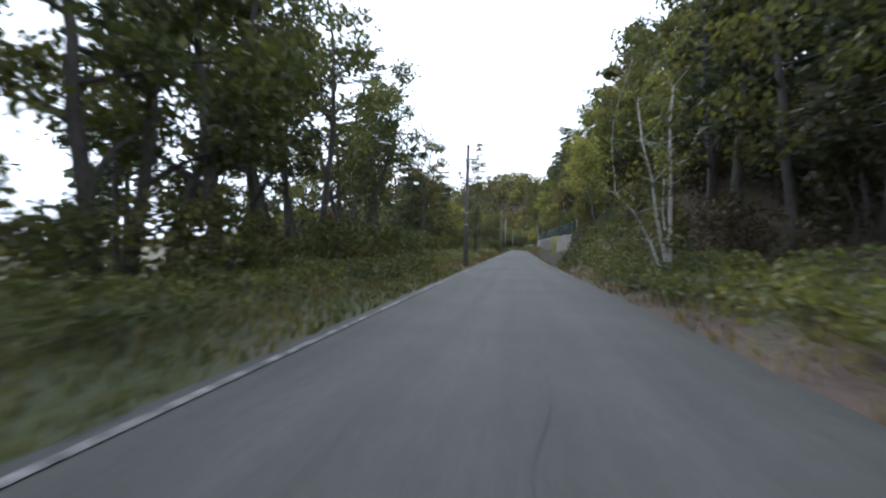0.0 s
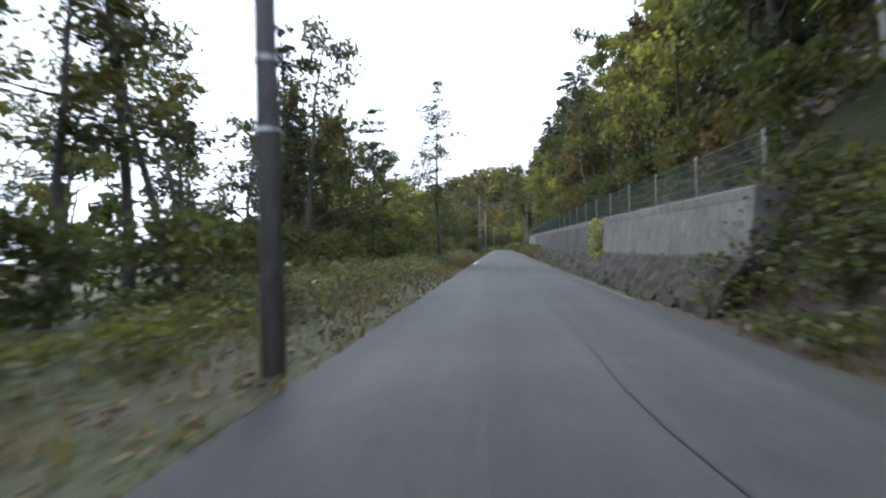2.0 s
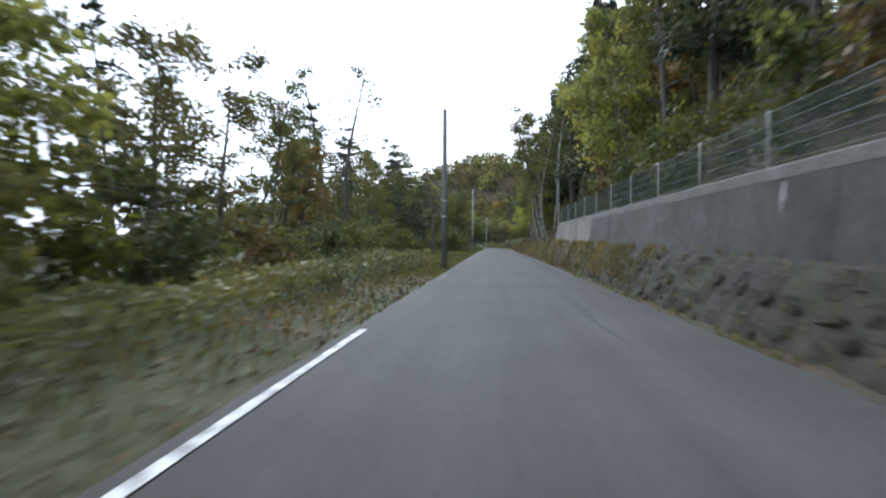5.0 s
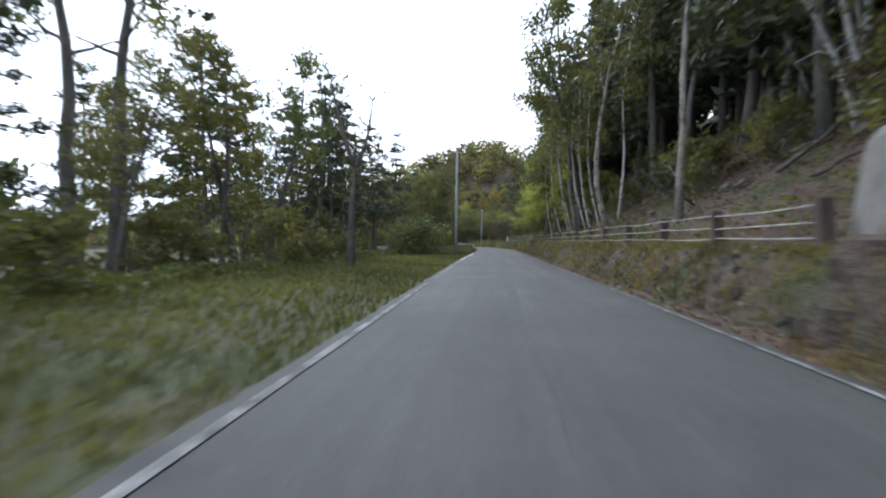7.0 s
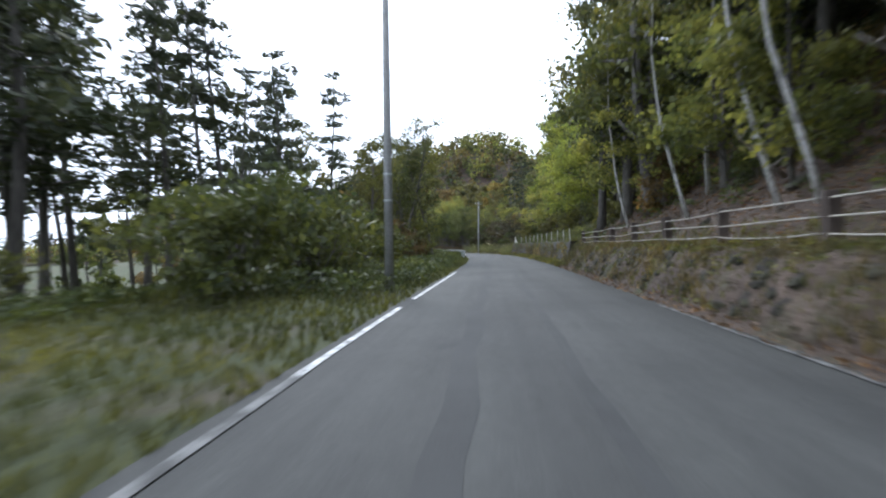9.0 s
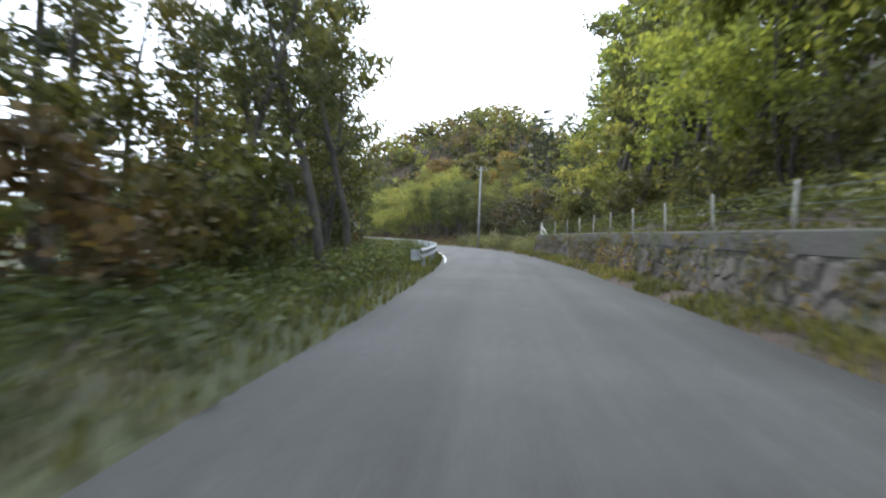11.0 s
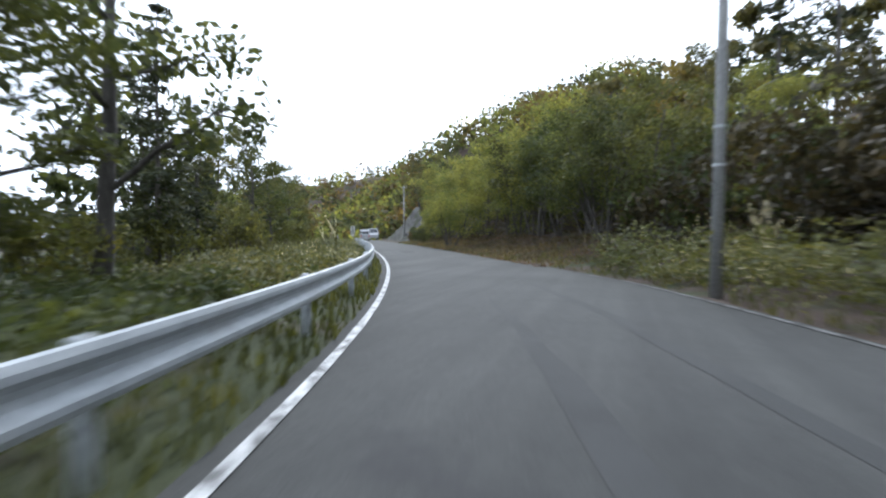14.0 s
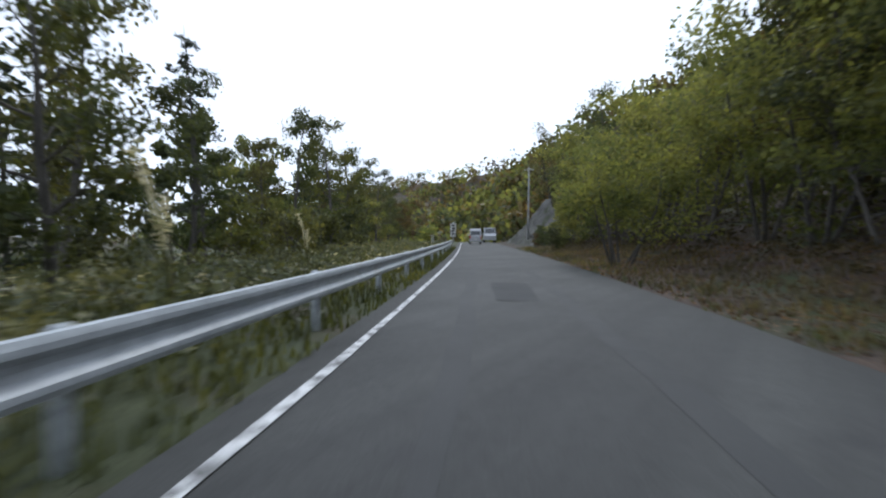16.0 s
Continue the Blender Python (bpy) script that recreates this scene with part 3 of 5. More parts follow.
# ---- mesh fence on the wall ----
def build_mesh_fence():
    fence = tagged(new("mesh_fence"), "steel mesh fence with pale posts on the concrete wall", "fence")
    post = Soup()
    post.tube([(0, 0, -0.12), (0, 0, 0.93), (0, 0, 0.95)], [0.018, 0.018, 0.012], 8)
    me = None
    spots = np.interp(range(23), [0, 4, 8, 12, 22], [34.75, 46.85, 58.6, 69.9, 97.85])
    for s in spots:
        if me is None:
            p = post.ob("post", POST_PAINT, fence, "pale steel post", smooth=True)
            me = p.data
        else:
            p = new("post", me)
            p.parent = fence
        p.matrix_basis = Matrix.Translation(at(s, 3.6, wall_top(s)))
    for a, b in zip(spots[:-1], spots[1:]):
        m = Soup()
        def q(k, z):
            s = a + (b - a) * k
            return at(s, 3.6, wall_top(s) + z)
        for k in np.linspace(0.015, 0.985, 58):
            m.tube([q(k, 0.05), q(k, 0.9)], [0.0035, 0.0035], 3, cap=False)
        for z in np.linspace(0.05, 0.9, 12):
            m.tube([q(0, z), q(1, z)], [0.003, 0.003], 3, cap=False)
        panel = m.ob("mesh_panel", MESH_WIRE, fence, "dark green wire mesh")
        for z in (0.1, 0.3, 0.5, 0.7, 0.9):
            m = Soup()
            m.tube([q(0, z), q(1, z)], [0.006, 0.006], 4, cap=False)
            m.ob("wire", WIRE, panel)


build_mesh_fence()


# ---- boulders in the bank below the post fence ----
def build_bank_stones():
    r = random.Random(44)
    q = Soup()
    rings = []
    for s in np.arange(99.0, 150.5, 0.5):
        rings.append([at(s, u + r.uniform(-0.05, 0.05), z + (r.uniform(-0.04, 0.04) if z > 0 else 0)) for u, z in ((2.78, -0.05), (2.86, 0.12), (2.98, 0.35), (3.14, 0.62), (3.32, 0.86), (3.52, 1.03), (3.75, 1.1))])
    q.strip(rings)
    bank = tagged(q.ob("wall_bank", SLOPE), "overgrown bank of earth and half-buried boulders", "bank", kind="structure")
    kinds = stone_meshes("boulder", ROUGH_STONE, 6, 45)
    for k in range(200):
        s, f = r.uniform(99.3, 150), r.uniform(0.05, 0.95)
        u = float(np.interp(f, [0, 1], [2.84, 3.5]))
        z = float(np.interp(u, [2.78, 2.86, 2.98, 3.14, 3.32, 3.52], [-0.05, 0.12, 0.35, 0.62, 0.86, 1.03]))
        st = new("stone", r.choice(kinds))
        st.parent = bank
        st.matrix_basis = Matrix.Translation(at(s, u, z)) @ pose(0, 0, 0, r.uniform(-30, 30), 32 + r.uniform(-10, 10), turn_at(s) + r.uniform(-15, 15)) @ Matrix.Diagonal((2.0, r.uniform(0.16, 0.4), r.uniform(0.14, 0.3), 1))


build_bank_stones()


# ---- wooden post fence above the grassy bank ----
def build_post_fence():
    fence = tagged(new("post_fence"), "dark wooden posts joined by thin pale rails", "fence")
    spots = np.arange(100.85, 150.5, 3.48)
    rng = random.Random(4)
    me = None
    for s in spots:
        if me is None:
            bm = bmesh.new()
            box(bm, (0, 0, 0.3), (0.19, 0.19, 1.04), 0, 0.025)
            p = part("post", bm, OLD_WOOD, fence, "dark weathered wooden post")
            me = p.data
        else:
            p = new("post", me)
            p.parent = fence
        p.matrix_basis = Matrix.Translation(at(s, 3.88, 1.05)) @ pose(0, 0, 0, rng.uniform(-3, 3), rng.uniform(-3, 3), rng.uniform(-15, 15))
    for a, b in zip(spots[:-1], spots[1:]):
        for z in (0.25, 0.47, 0.72):
            m = Soup()
            sag = rng.uniform(0.0, 0.05)
            dz = rng.uniform(-0.03, 0.03)
            m.tube([at(a + (b - a) * k, 3.79, 1.05 + z + dz * k - sag * 4 * k * (1 - k)) for k in np.linspace(0, 1, 6)], [0.012] * 6, 6)
            m.ob("rail", PALE_RAIL, fence, "thin pale weathered rail", smooth=True)


build_post_fence()


# ---- utility poles ----
def utility_pole(s, u, height, label, lean=0.0, bars=True, d=0.25, mat=None):
    base = spot(s, u, -0.05)
    pole = tagged(new("utility_pole"), label, "utility pole", "utility poles along the road")
    pole.matrix_basis = Matrix.Translation(base) @ pose(0, 0, 0, 0, lean, turn_at(s))
    q = Soup()
    q.tube([(0, 0, -0.3), (0, 0, height * 0.5), (0, 0, height - 0.03), (0, 0, height)], [d / 2, d * 0.42, d * 0.33, d * 0.25], 14)
    q.ob("shaft", mat or POLE_CONCRETE, pole, smooth=True)
    for z in (2.4, 3.1, height - 0.9):
        r = Soup()
        k = d / 2 * (1 - 0.33 * z / height) + 0.012
        r.tube([(0, 0, z), (0, 0, z + 0.05)], [k, k], 14)
        r.ob("band", GALV, pole)
    if bars:
        bm = bmesh.new()
        box(bm, (0, -0.14, height - 0.35), (1.0, 0.05, 0.05), 0, 0.006)
        part("crossarm", bm, GALV, pole)
        for x in (-0.45, -0.15, 0.15, 0.45):
            i = Soup()
            i.tube([(x, -0.14, height - 0.32), (x, -0.14, height - 0.25), (x, -0.14, height - 0.2), (x, -0.14, height - 0.15)], [0.02, 0.032, 0.022, 0.032], 8)
            i.ob("insulator", PAINT, pole, smooth=True)
    return pole


utility_pole(30.6, -2.98, 7.0, "slim dark weathered utility pole on the weedy verge", bars=False, mat=DARK_POLE)
utility_pole(88.0, -2.85, 7.25, "dark weathered utility pole close beside the road", bars=False, d=0.26, mat=DARK_POLE)
utility_pole(135.2, -3.42, 8.3, "slim grey concrete utility pole beside a bush", bars=False)
utility_pole(199.3, 3.75, 7.6, "grey concrete utility pole in weeds outside the bend", lean=1.0, d=0.23)


# ---- guard rail round the bend ----
def build_guard_rail():
    rail = tagged(new("guard_rail"), "pale corrugated steel guard rail round the bend", "guard rail")
    prof = [(0.00, 0.775), (0.035, 0.77), (0.05, 0.735), (0.05, 0.70), (0.0, 0.655), (-0.012, 0.62), (0.0, 0.585), (0.05, 0.54), (0.05, 0.505), (0.035, 0.47), (0.0, 0.465)]
    out = LEFT - 0.45
    step = 4.0
    for a in np.arange(166.0, 258, step):
        b_ = Soup()
        rings = [[at(s, out + d, z - 0.04) for d, z in prof] + [at(s, out + d - 0.006, z - 0.04) for d, z in reversed(prof)] for s in np.linspace(a, a + step + 0.02, 5)]
        b_.strip(rings, closed=True)
        n = len(rings[0])
        b_.f.append(tuple(range(n)))
        b_.f.append(tuple(len(b_.v) - 1 - i for i in range(n)))
        b_.ob("beam", RAIL_PAINT, rail)
    post = None
    for a in np.arange(168.0, 258, 4.0):
        if post is None:
            q = Soup()
            q.tube([(0, 0, -0.4), (0, 0, 0.72), (0, 0, 0.74)], [0.06, 0.06, 0.03], 10)
            post = q.ob("post", RAIL_PAINT, rail, smooth=True)
            me = post.data
            p = post
        else:
            p = new("post", me)
            p.parent = rail
        p.matrix_basis = Matrix.Translation(at(a, out - 0.09, 0))
    # the folded end piece
    e = Soup()
    rings = []
    for w in np.linspace(0, 1, 7):
        an = w * pi * 0.75
        c = at(166.0 - 0.16 * sin(an) * 1.6, out - 0.16 * (1 - cos(an)), 0)
        rings.append([(c.x, c.y, 0.74), (c.x, c.y, 0.42)])
    e.strip(rings)
    e.ob("end_piece", RAIL_PAINT, rail, "pale rounded end plate")


build_guard_rail()


# ================= trees =================
def limb_points(rng, start, direction, length, n=5, bend=0.25, lift=0.1):
    pts, d, p = [Vector(start)], Vector(direction).normalized(), Vector(start)
    for i in range(n):
        d = (d + Vector(rng.normal(size=3)) * bend * 0.5 + Vector((0, 0, lift))).normalized()
        p = p + d * length / n
        pts.append(p.copy())
    return pts


def broad_tree(seed, height, spread, trunk_r, leaves, leaf, bare=0.35, stems=1, bark=None, foliage=None, lean=0.0, splay=0.22, lift=0.08, sparse=1.0, clump=0.75, name="broadleaf_tree", label="", low=False):
    """Trunk with limbs and a leafy crown of loose clumps."""
    rng = np.random.default_rng(seed)
    tree = new(name)
    wood = Soup()
    tips = []
    sides = 4 if low else 8
    for k in range(stems):
        an = rng.uniform(0, 2 * pi)
        an = an if stems == 1 else 2 * pi * k / stems + rng.uniform(-0.4, 0.4)
        tilt = 0.12 if stems == 1 else splay * rng.uniform(0.4, 1.3)
        d0 = Vector((cos(an) * tilt, sin(an) * tilt, 1)) + Vector((lean, 0, 0))
        h = height * rng.uniform(0.82, 0.95)
        pts = limb_points(rng, (0.06 * k * cos(an), 0.06 * k * sin(an), -0.3), d0, h, 9, 0.16, lift)
        r = trunk_r / sqrt(stems)
        wood.tube(pts, [r * (1.25 if i == 0 else 1 - 0.88 * i / 9) for i in range(10)], sides)
        tips.append(pts[-1])
        nl = max(4, int((8 if low else 12) / sqrt(stems)))
        for i in range(nl):
            f = bare + (1 - bare) * (i + rng.uniform(0, 0.8)) / nl
            j = min(int(f * 9), 8)
            p = pts[j].lerp(pts[j + 1], f * 9 - j)
            a2 = i * 2.4 + rng.uniform(-0.5, 0.5)
            up = rng.uniform(0.15, 0.8)
            ln = spread * (1.05 - 0.55 * f) * rng.uniform(0.65, 1.1)
            lp = limb_points(rng, p, (cos(a2), sin(a2), up), ln, 5, 0.35, 0.06)
            lr = max(r * (1 - 0.88 * f) * 0.55, 0.015)
            wood.tube(lp, [lr * (1 - 0.85 * m / 5) for m in range(6)], 3 if low else 5, cap=False)
            tips += [lp[-1], lp[3], lp[4]]
            if not low:
                for m in (2, 4):
                    a3 = a2 + rng.choice((-1, 1)) * rng.uniform(0.5, 1.2)
                    sp = limb_points(rng, lp[m], (cos(a3), sin(a3), rng.uniform(-0.1, 0.6)), ln * 0.4, 3, 0.4, 0.03)
                    wood.tube(sp, [lr * 0.35, lr * 0.25, lr * 0.17, 0.004], 3, cap=False)
                    tips += [sp[-1], sp[2]]
    wood.ob("trunk", bark or BARK, tree, smooth=True)
    tips = np.array([tuple(t) for t in tips])
    if sparse < 1:
        tips = tips[rng.random(len(tips)) < sparse]
    per = max(3, int(leaves / len(tips)))
    c = np.repeat(tips, per, 0)
    off = rng.normal(size=c.shape)
    off /= np.linalg.norm(off, axis=1, keepdims=True)
    off *= (rng.random((len(c), 1)) ** 0.5) * clump * rng.uniform(0.6, 1.25, size=(len(tips), 1)).repeat(per, 0)
    off[:, 2] *= 0.7
    crown = Soup()
    crown.quads(leaf_quads(rng, c + off, leaf, leaf * 0.62, 0.15))
    crown.ob("crown", foliage or GREEN, tree)
    return tagged(tree, label, "tree")


def conifer(seed, height, spread, trunk_r, needles, bare=0.25, foliage=None, label="", name="pine_tree", droop=0.15, whorls=14, low=False, tuft=(0.34, 0.10)):
    """Straight trunk with tiers of branches that carry flat needle sprays."""
    rng = np.random.default_rng(seed)
    tree = new(name)
    wood = Soup()
    pts = limb_points(rng, (0, 0, -0.3), (rng.uniform(-0.04, 0.04), rng.uniform(-0.04, 0.04), 1), height + 0.3, 8, 0.05, 0.1)
    wood.tube(pts, [trunk_r * (1.2 if i == 0 else 1 - 0.93 * i / 8) for i in range(9)], 7)
    cs = []
    for i in range(whorls):
        f = bare + (0.98 - bare) * (i + rng.uniform(-0.2, 0.2)) / whorls
        f = min(max(f, 0.05), 0.99)
        j = min(int(f * 8), 7)
        p = pts[j].lerp(pts[j + 1], f * 8 - j)
        nb = int(rng.integers(3, 6))
        for b in range(nb):
            if rng.random() < 0.28:
                continue
            a = 2 * pi * b / nb + i * 0.9 + rng.uniform(-0.3, 0.3)
            ln = spread * (1.08 - f) ** 0.8 * rng.uniform(0.4, 1.3)
            lp = limb_points(rng, p, (cos(a), sin(a), 0.22 - droop + rng.uniform(-0.15, 0.25)), ln, 4, 0.26, -0.02 - droop * 0.2)
            wood.tube(lp, [max(0.05 * (1.1 - f), 0.012) * (1 - 0.8 * m / 4) for m in range(5)], 3, cap=False)
            k = max(3, int(ln * 5))
            for q in range(k):
                t = 0.25 + 0.75 * (q + rng.random()) / k
                m = min(int(t * 4), 3)
                c = lp[m].lerp(lp[m + 1], t * 4 - m)
                cs.append((c.x, c.y, c.z, 0.12 + 0.28 * ln * (1 - t * 0.5) * 0.6))
    wood.ob("trunk", BARK, tree, smooth=True)
    cs = np.array(cs)
    per = max(2, int(needles / len(cs)))
    c = np.repeat(cs[:, :3], per, 0)
    rad = np.repeat(cs[:, 3:], per, 0)
    off = rng.normal(size=c.shape) * rad * np.array([0.75, 0.75, 0.42])
    crown = Soup()
    crown.quads(leaf_quads(rng, c + off, tuft[0], tuft[1], 0.1, 0.5))
    crown.ob("crown", foliage or NEEDLE, tree)
    return tagged(tree, label, "tree")


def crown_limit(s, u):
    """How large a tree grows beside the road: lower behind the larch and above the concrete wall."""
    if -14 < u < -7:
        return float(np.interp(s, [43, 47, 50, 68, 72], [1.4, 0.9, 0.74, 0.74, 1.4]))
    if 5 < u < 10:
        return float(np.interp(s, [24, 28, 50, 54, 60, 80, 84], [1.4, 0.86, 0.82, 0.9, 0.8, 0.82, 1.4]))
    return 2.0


def put(tree, s, u, scale=1.0, turn=0.0, lift=-0.22):
    """Stands a first-made tree, or a copy of it, at a spot of the plan."""
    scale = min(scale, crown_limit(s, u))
    m = Matrix.Translation(spot(s, u, lift)) @ pose(0, 0, 0, 0, 0, turn) @ Matrix.Scale(scale, 4)
    if tree.get("used"):
        c = copy_thing(tree, Matrix.Translation(spot(s, u, lift)) @ pose(0, 0, 0, 0, 0, turn))
        c.scale = (scale, scale, scale)
        return c
    tree["used"] = 1
    tree.matrix_basis = m
    return tree


def far_row(plan, s0, s1, step, u0, u1, scale, kinds):
    """Adds far trees to a plan, to be joined later."""
    s = s0
    while s < s1:
        t = rng.choice(pick(*kinds))
        u = rng.uniform(u0, u1)
        plan.append((t, Matrix.Translation(spot(s, u, -0.1)) @ pose(0, 0, 0, 0, 0, rng.uniform(0, 360)) @ Matrix.Scale(rng.uniform(*scale), 4)))
        s += rng.uniform(*step)


def join_woods(name, plan, label):
    """The trees of a far wood as one object."""
    mats, verts, faces, slots, n = [], [], [], [], 0
    for tree, m in plan:
        for ob in tree.children:
            me = ob.data
            mat = me.materials[0]
            if mat not in mats:
                mats.append(mat)
            co = np.empty(len(me.vertices) * 3)
            me.vertices.foreach_get("co", co)
            a = np.array(m)
            verts.append(co.reshape(-1, 3) @ a[:3, :3].T + a[:3, 3])
            fs = [tuple(n + i for i in p.vertices) for p in me.polygons]
            faces += fs
            slots += [mats.index(mat)] * len(fs)
            n += len(me.vertices)
    me = bpy.data.meshes.new(name)
    me.from_pydata(np.concatenate(verts).tolist(), [], faces)
    for mat in mats:
        me.materials.append(mat)
    me.polygons.foreach_set("material_index", slots)
    return tagged(new(name, me), label, "woods", kind="stuff")
L_OAK = "dark green broadleaf tree with spreading limbs"
OAKS = [broad_tree(11 + i, 11 + i * 0.7, 3.6, 0.19, 3500, 0.225, 0.2, label=L_OAK, clump=0.8) for i in range(3)]
THIN = [broad_tree(31 + i, 12.5, 2.8, 0.16, 2400, 0.185, 0.4, sparse=0.7, label="tall thin broadleaf tree with gappy foliage") for i in range(2)]
WILLOWS = [broad_tree(45 + i, 8.2, 4.2, 0.15, 7000, 0.18, 0.14, stems=3, foliage=LIME, clump=0.85, splay=0.3, label="broad yellow-green tree with foliage drooping low") for i in range(2)]
SHADY = [broad_tree(47 + i, 9.0, 4.2, 0.16, 7000, 0.18, 0.14, stems=3, clump=0.85, splay=0.3, label="broad dark green tree with foliage hanging low") for i in range(1)]
TALL_LIMES = [broad_tree(56 + i, 12.0, 3.2, 0.15, 3000, 0.22, 0.36, foliage=FRESH, sparse=0.85, clump=0.8, label="tall slender tree with yellow-green leaves above the stone wall") for i in range(2)]
LIMES = [broad_tree(41 + i, 8.6, 3.4, 0.14, 3600, 0.27, 0.1, stems=2, foliage=LIME, clump=0.8, label="yellow-green broadleaf tree with a rounded crown") for i in range(2)]
FALLS = [broad_tree(51, 9.5, 3.2, 0.15, 2700, 0.28, 0.2, foliage=AUTUMN, label="autumn-coloured broadleaf tree turning orange"),
         broad_tree(52, 6.5, 2.8, 0.12, 2400, 0.26, 0.15, foliage=RUST, label="small tree with rust-red autumn leaves")]
PINES = [conifer(61 + i, 13 + i, 3.3, 0.17, 2300, 0.3, label="dark pine with tiers of layered branches", whorls=12, tuft=(0.38, 0.12)) for i in range(3)]
CEDARS = [conifer(71 + i, 15, 2.8, 0.2, 3400, 0.22, label="tall dark cedar with a straight trunk", name="cedar_tree", droop=0.3, whorls=20, tuft=(0.42, 0.14)) for i in range(2)]
LARCH = conifer(81, 13.0, 3.3, 0.13, 6500, 0.34, LARCH_N, "slender larch with sparse feathery branches", "larch_tree", 0.1, 17, tuft=(0.2, 0.06))
FAR_OAK = [broad_tree(91 + i, 11, 4.0, 0.17, 950, 0.62, 0.15, label="green broadleaf tree on the wooded slope", low=True, clump=1.1) for i in range(2)]
FAR_MIX = [broad_tree(96, 10, 3.8, 0.16, 950, 0.60, 0.15, foliage=AUTUMN, label="autumn-tinted tree on the wooded slope", low=True, clump=1.1),
           broad_tree(97, 10, 3.8, 0.16, 950, 0.60, 0.15, foliage=LIME, label="yellow-green tree on the wooded slope", low=True, clump=1.1)]
FAR_PINE = [conifer(99, 14, 3.0, 0.18, 1000, 0.15, label="dark conifer on the wooded slope", whorls=14, tuft=(0.75, 0.26))]
BIRCHES = [broad_tree(101, 12.5, 2.4, 0.072, 900, 0.2, 0.55, bark=BIRCH_BARK, sparse=0.5, lean=-0.42, lift=0.0, name="birch_tree", label="leaning birch with a pale slim trunk"),
           broad_tree(105, 12.5, 2.4, 0.075, 900, 0.2, 0.55, bark=BIRCH_BARK, sparse=0.5, lean=-0.05, name="birch_tree", label="upright birch with a pale slim trunk")]
TALLS = [broad_tree(121, 13.5, 2.8, 0.165, 1500, 0.2, 0.55, bark=CREAM_BARK, sparse=0.7, lean=-0.26, lift=0.0, name="tall_tree", label="tall tree with a thick pale grey trunk above the fence"),
         broad_tree(124, 14.5, 2.4, 0.12, 1500, 0.2, 0.6, bark=CREAM_BARK, sparse=0.7, lean=-0.03, name="tall_tree", label="tall straight tree with a slim tan trunk")]
SAPLING = broad_tree(48, 7.2, 1.5, 0.09, 1300, 0.2, 0.45, foliage=LIME, label="slim tree with a curved trunk and yellowing leaves")


def bent_tree(name, label, bark, stems, radius, leaves, leaf, seed, foliage=None):
    """A tree of a few crooked stems, each a row of (across, up) bends, with thin twigs and few leaves."""
    r = np.random.default_rng(seed)
    tree = new(name)
    wood = Soup()
    tips = []
    for bends, k in stems:
        pts = [Vector((x, 0.25 * noise.noise((x, z * 0.6, seed)), z)) for x, z in bends]
        n = len(pts) - 1
        wood.tube(pts, [radius * k * (1 - 0.78 * i / n) for i in range(n + 1)], 9)
        for i in range(max(1, n - 2), n + 1):
            for m in range(4):
                a = r.uniform(0, 2 * pi)
                tw = limb_points(r, pts[i], (cos(a), sin(a), r.uniform(0.1, 0.9)), r.uniform(0.5, 1.3), 4, 0.5, 0.05)
                wood.tube(tw, [radius * 0.2, radius * 0.15, radius * 0.11, radius * 0.08, 0.004], 4, cap=False)
                tips += [tuple(tw[-1]), tuple(tw[3])]
    wood.ob("trunk", bark, tree, smooth=True)
    c = np.repeat(np.array(tips), max(2, leaves // len(tips)), 0)
    q = Soup()
    q.quads(leaf_quads(r, c + r.normal(size=c.shape) * 0.22, leaf, leaf * 0.62, 0.15))
    q.ob("crown", foliage or GREEN, tree)
    return tagged(tree, label, "tree")


FORKED = bent_tree("forked_birch", "multi-stemmed birch with bare white trunks among weeds", BIRCH_BARK,
                   (([(-0.05, -0.4), (-0.1, 0.3), (-0.45, 1.2), (-0.9, 2.0), (-1.45, 2.6)], 0.8),
                    ([(0.0, -0.4), (0.0, 0.6), (-0.3, 2.0), (-0.45, 3.0), (-0.75, 4.2), (-0.9, 5.4)], 0.9),
                    ([(0.1, -0.4), (0.1, 0.6), (0.12, 2.0), (0.08, 3.4), (0.02, 4.6), (0.1, 5.8)], 1.0),
                    ([(0.05, 0.2), (0.0, 1.2), (-0.12, 2.2), (-0.1, 2.9)], 0.6)), 0.085, 700, 0.17, 104)
CROTCH = bent_tree("forked_tree", "thin dark tree forking into two nearly bare limbs", BARK,
                   (([(0.0, -0.4), (-0.1, 1.2), (-0.05, 2.8), (0.05, 4.3)], 1.0),
                    ([(0.05, 4.2), (-0.25, 5.0), (-0.55, 5.9), (-0.75, 6.8), (-1.0, 7.9)], 0.62),
                    ([(0.05, 4.2), (0.4, 4.9), (0.6, 5.7), (0.75, 6.9)], 0.6),
                    ([(-0.05, 3.4), (0.5, 4.0), (1.0, 4.9)], 0.3)), 0.19, 420, 0.15, 108)
CLUMP_TREE = broad_tree(131, 5.6, 3.0, 0.16, 5200, 0.18, 0.25, stems=6, foliage=LIME, clump=0.8, splay=0.5, name="broadleaf_tree", label="low spreading tree of many dark stems by the verge")
BOUGH_TREE = broad_tree(141, 7.6, 3.3, 0.13, 5200, 0.2, 0.2, stems=2, foliage=FRESH, clump=0.8, splay=0.32, name="broadleaf_tree", label="fresh yellow-green tree with low boughs above the stone wall")
SNAG = broad_tree(107, 13.5, 2.6, 0.23, 500, 0.2, 0.5, sparse=0.25, name="bare_tree", label="tall dark tree with a nearly bare forked trunk")
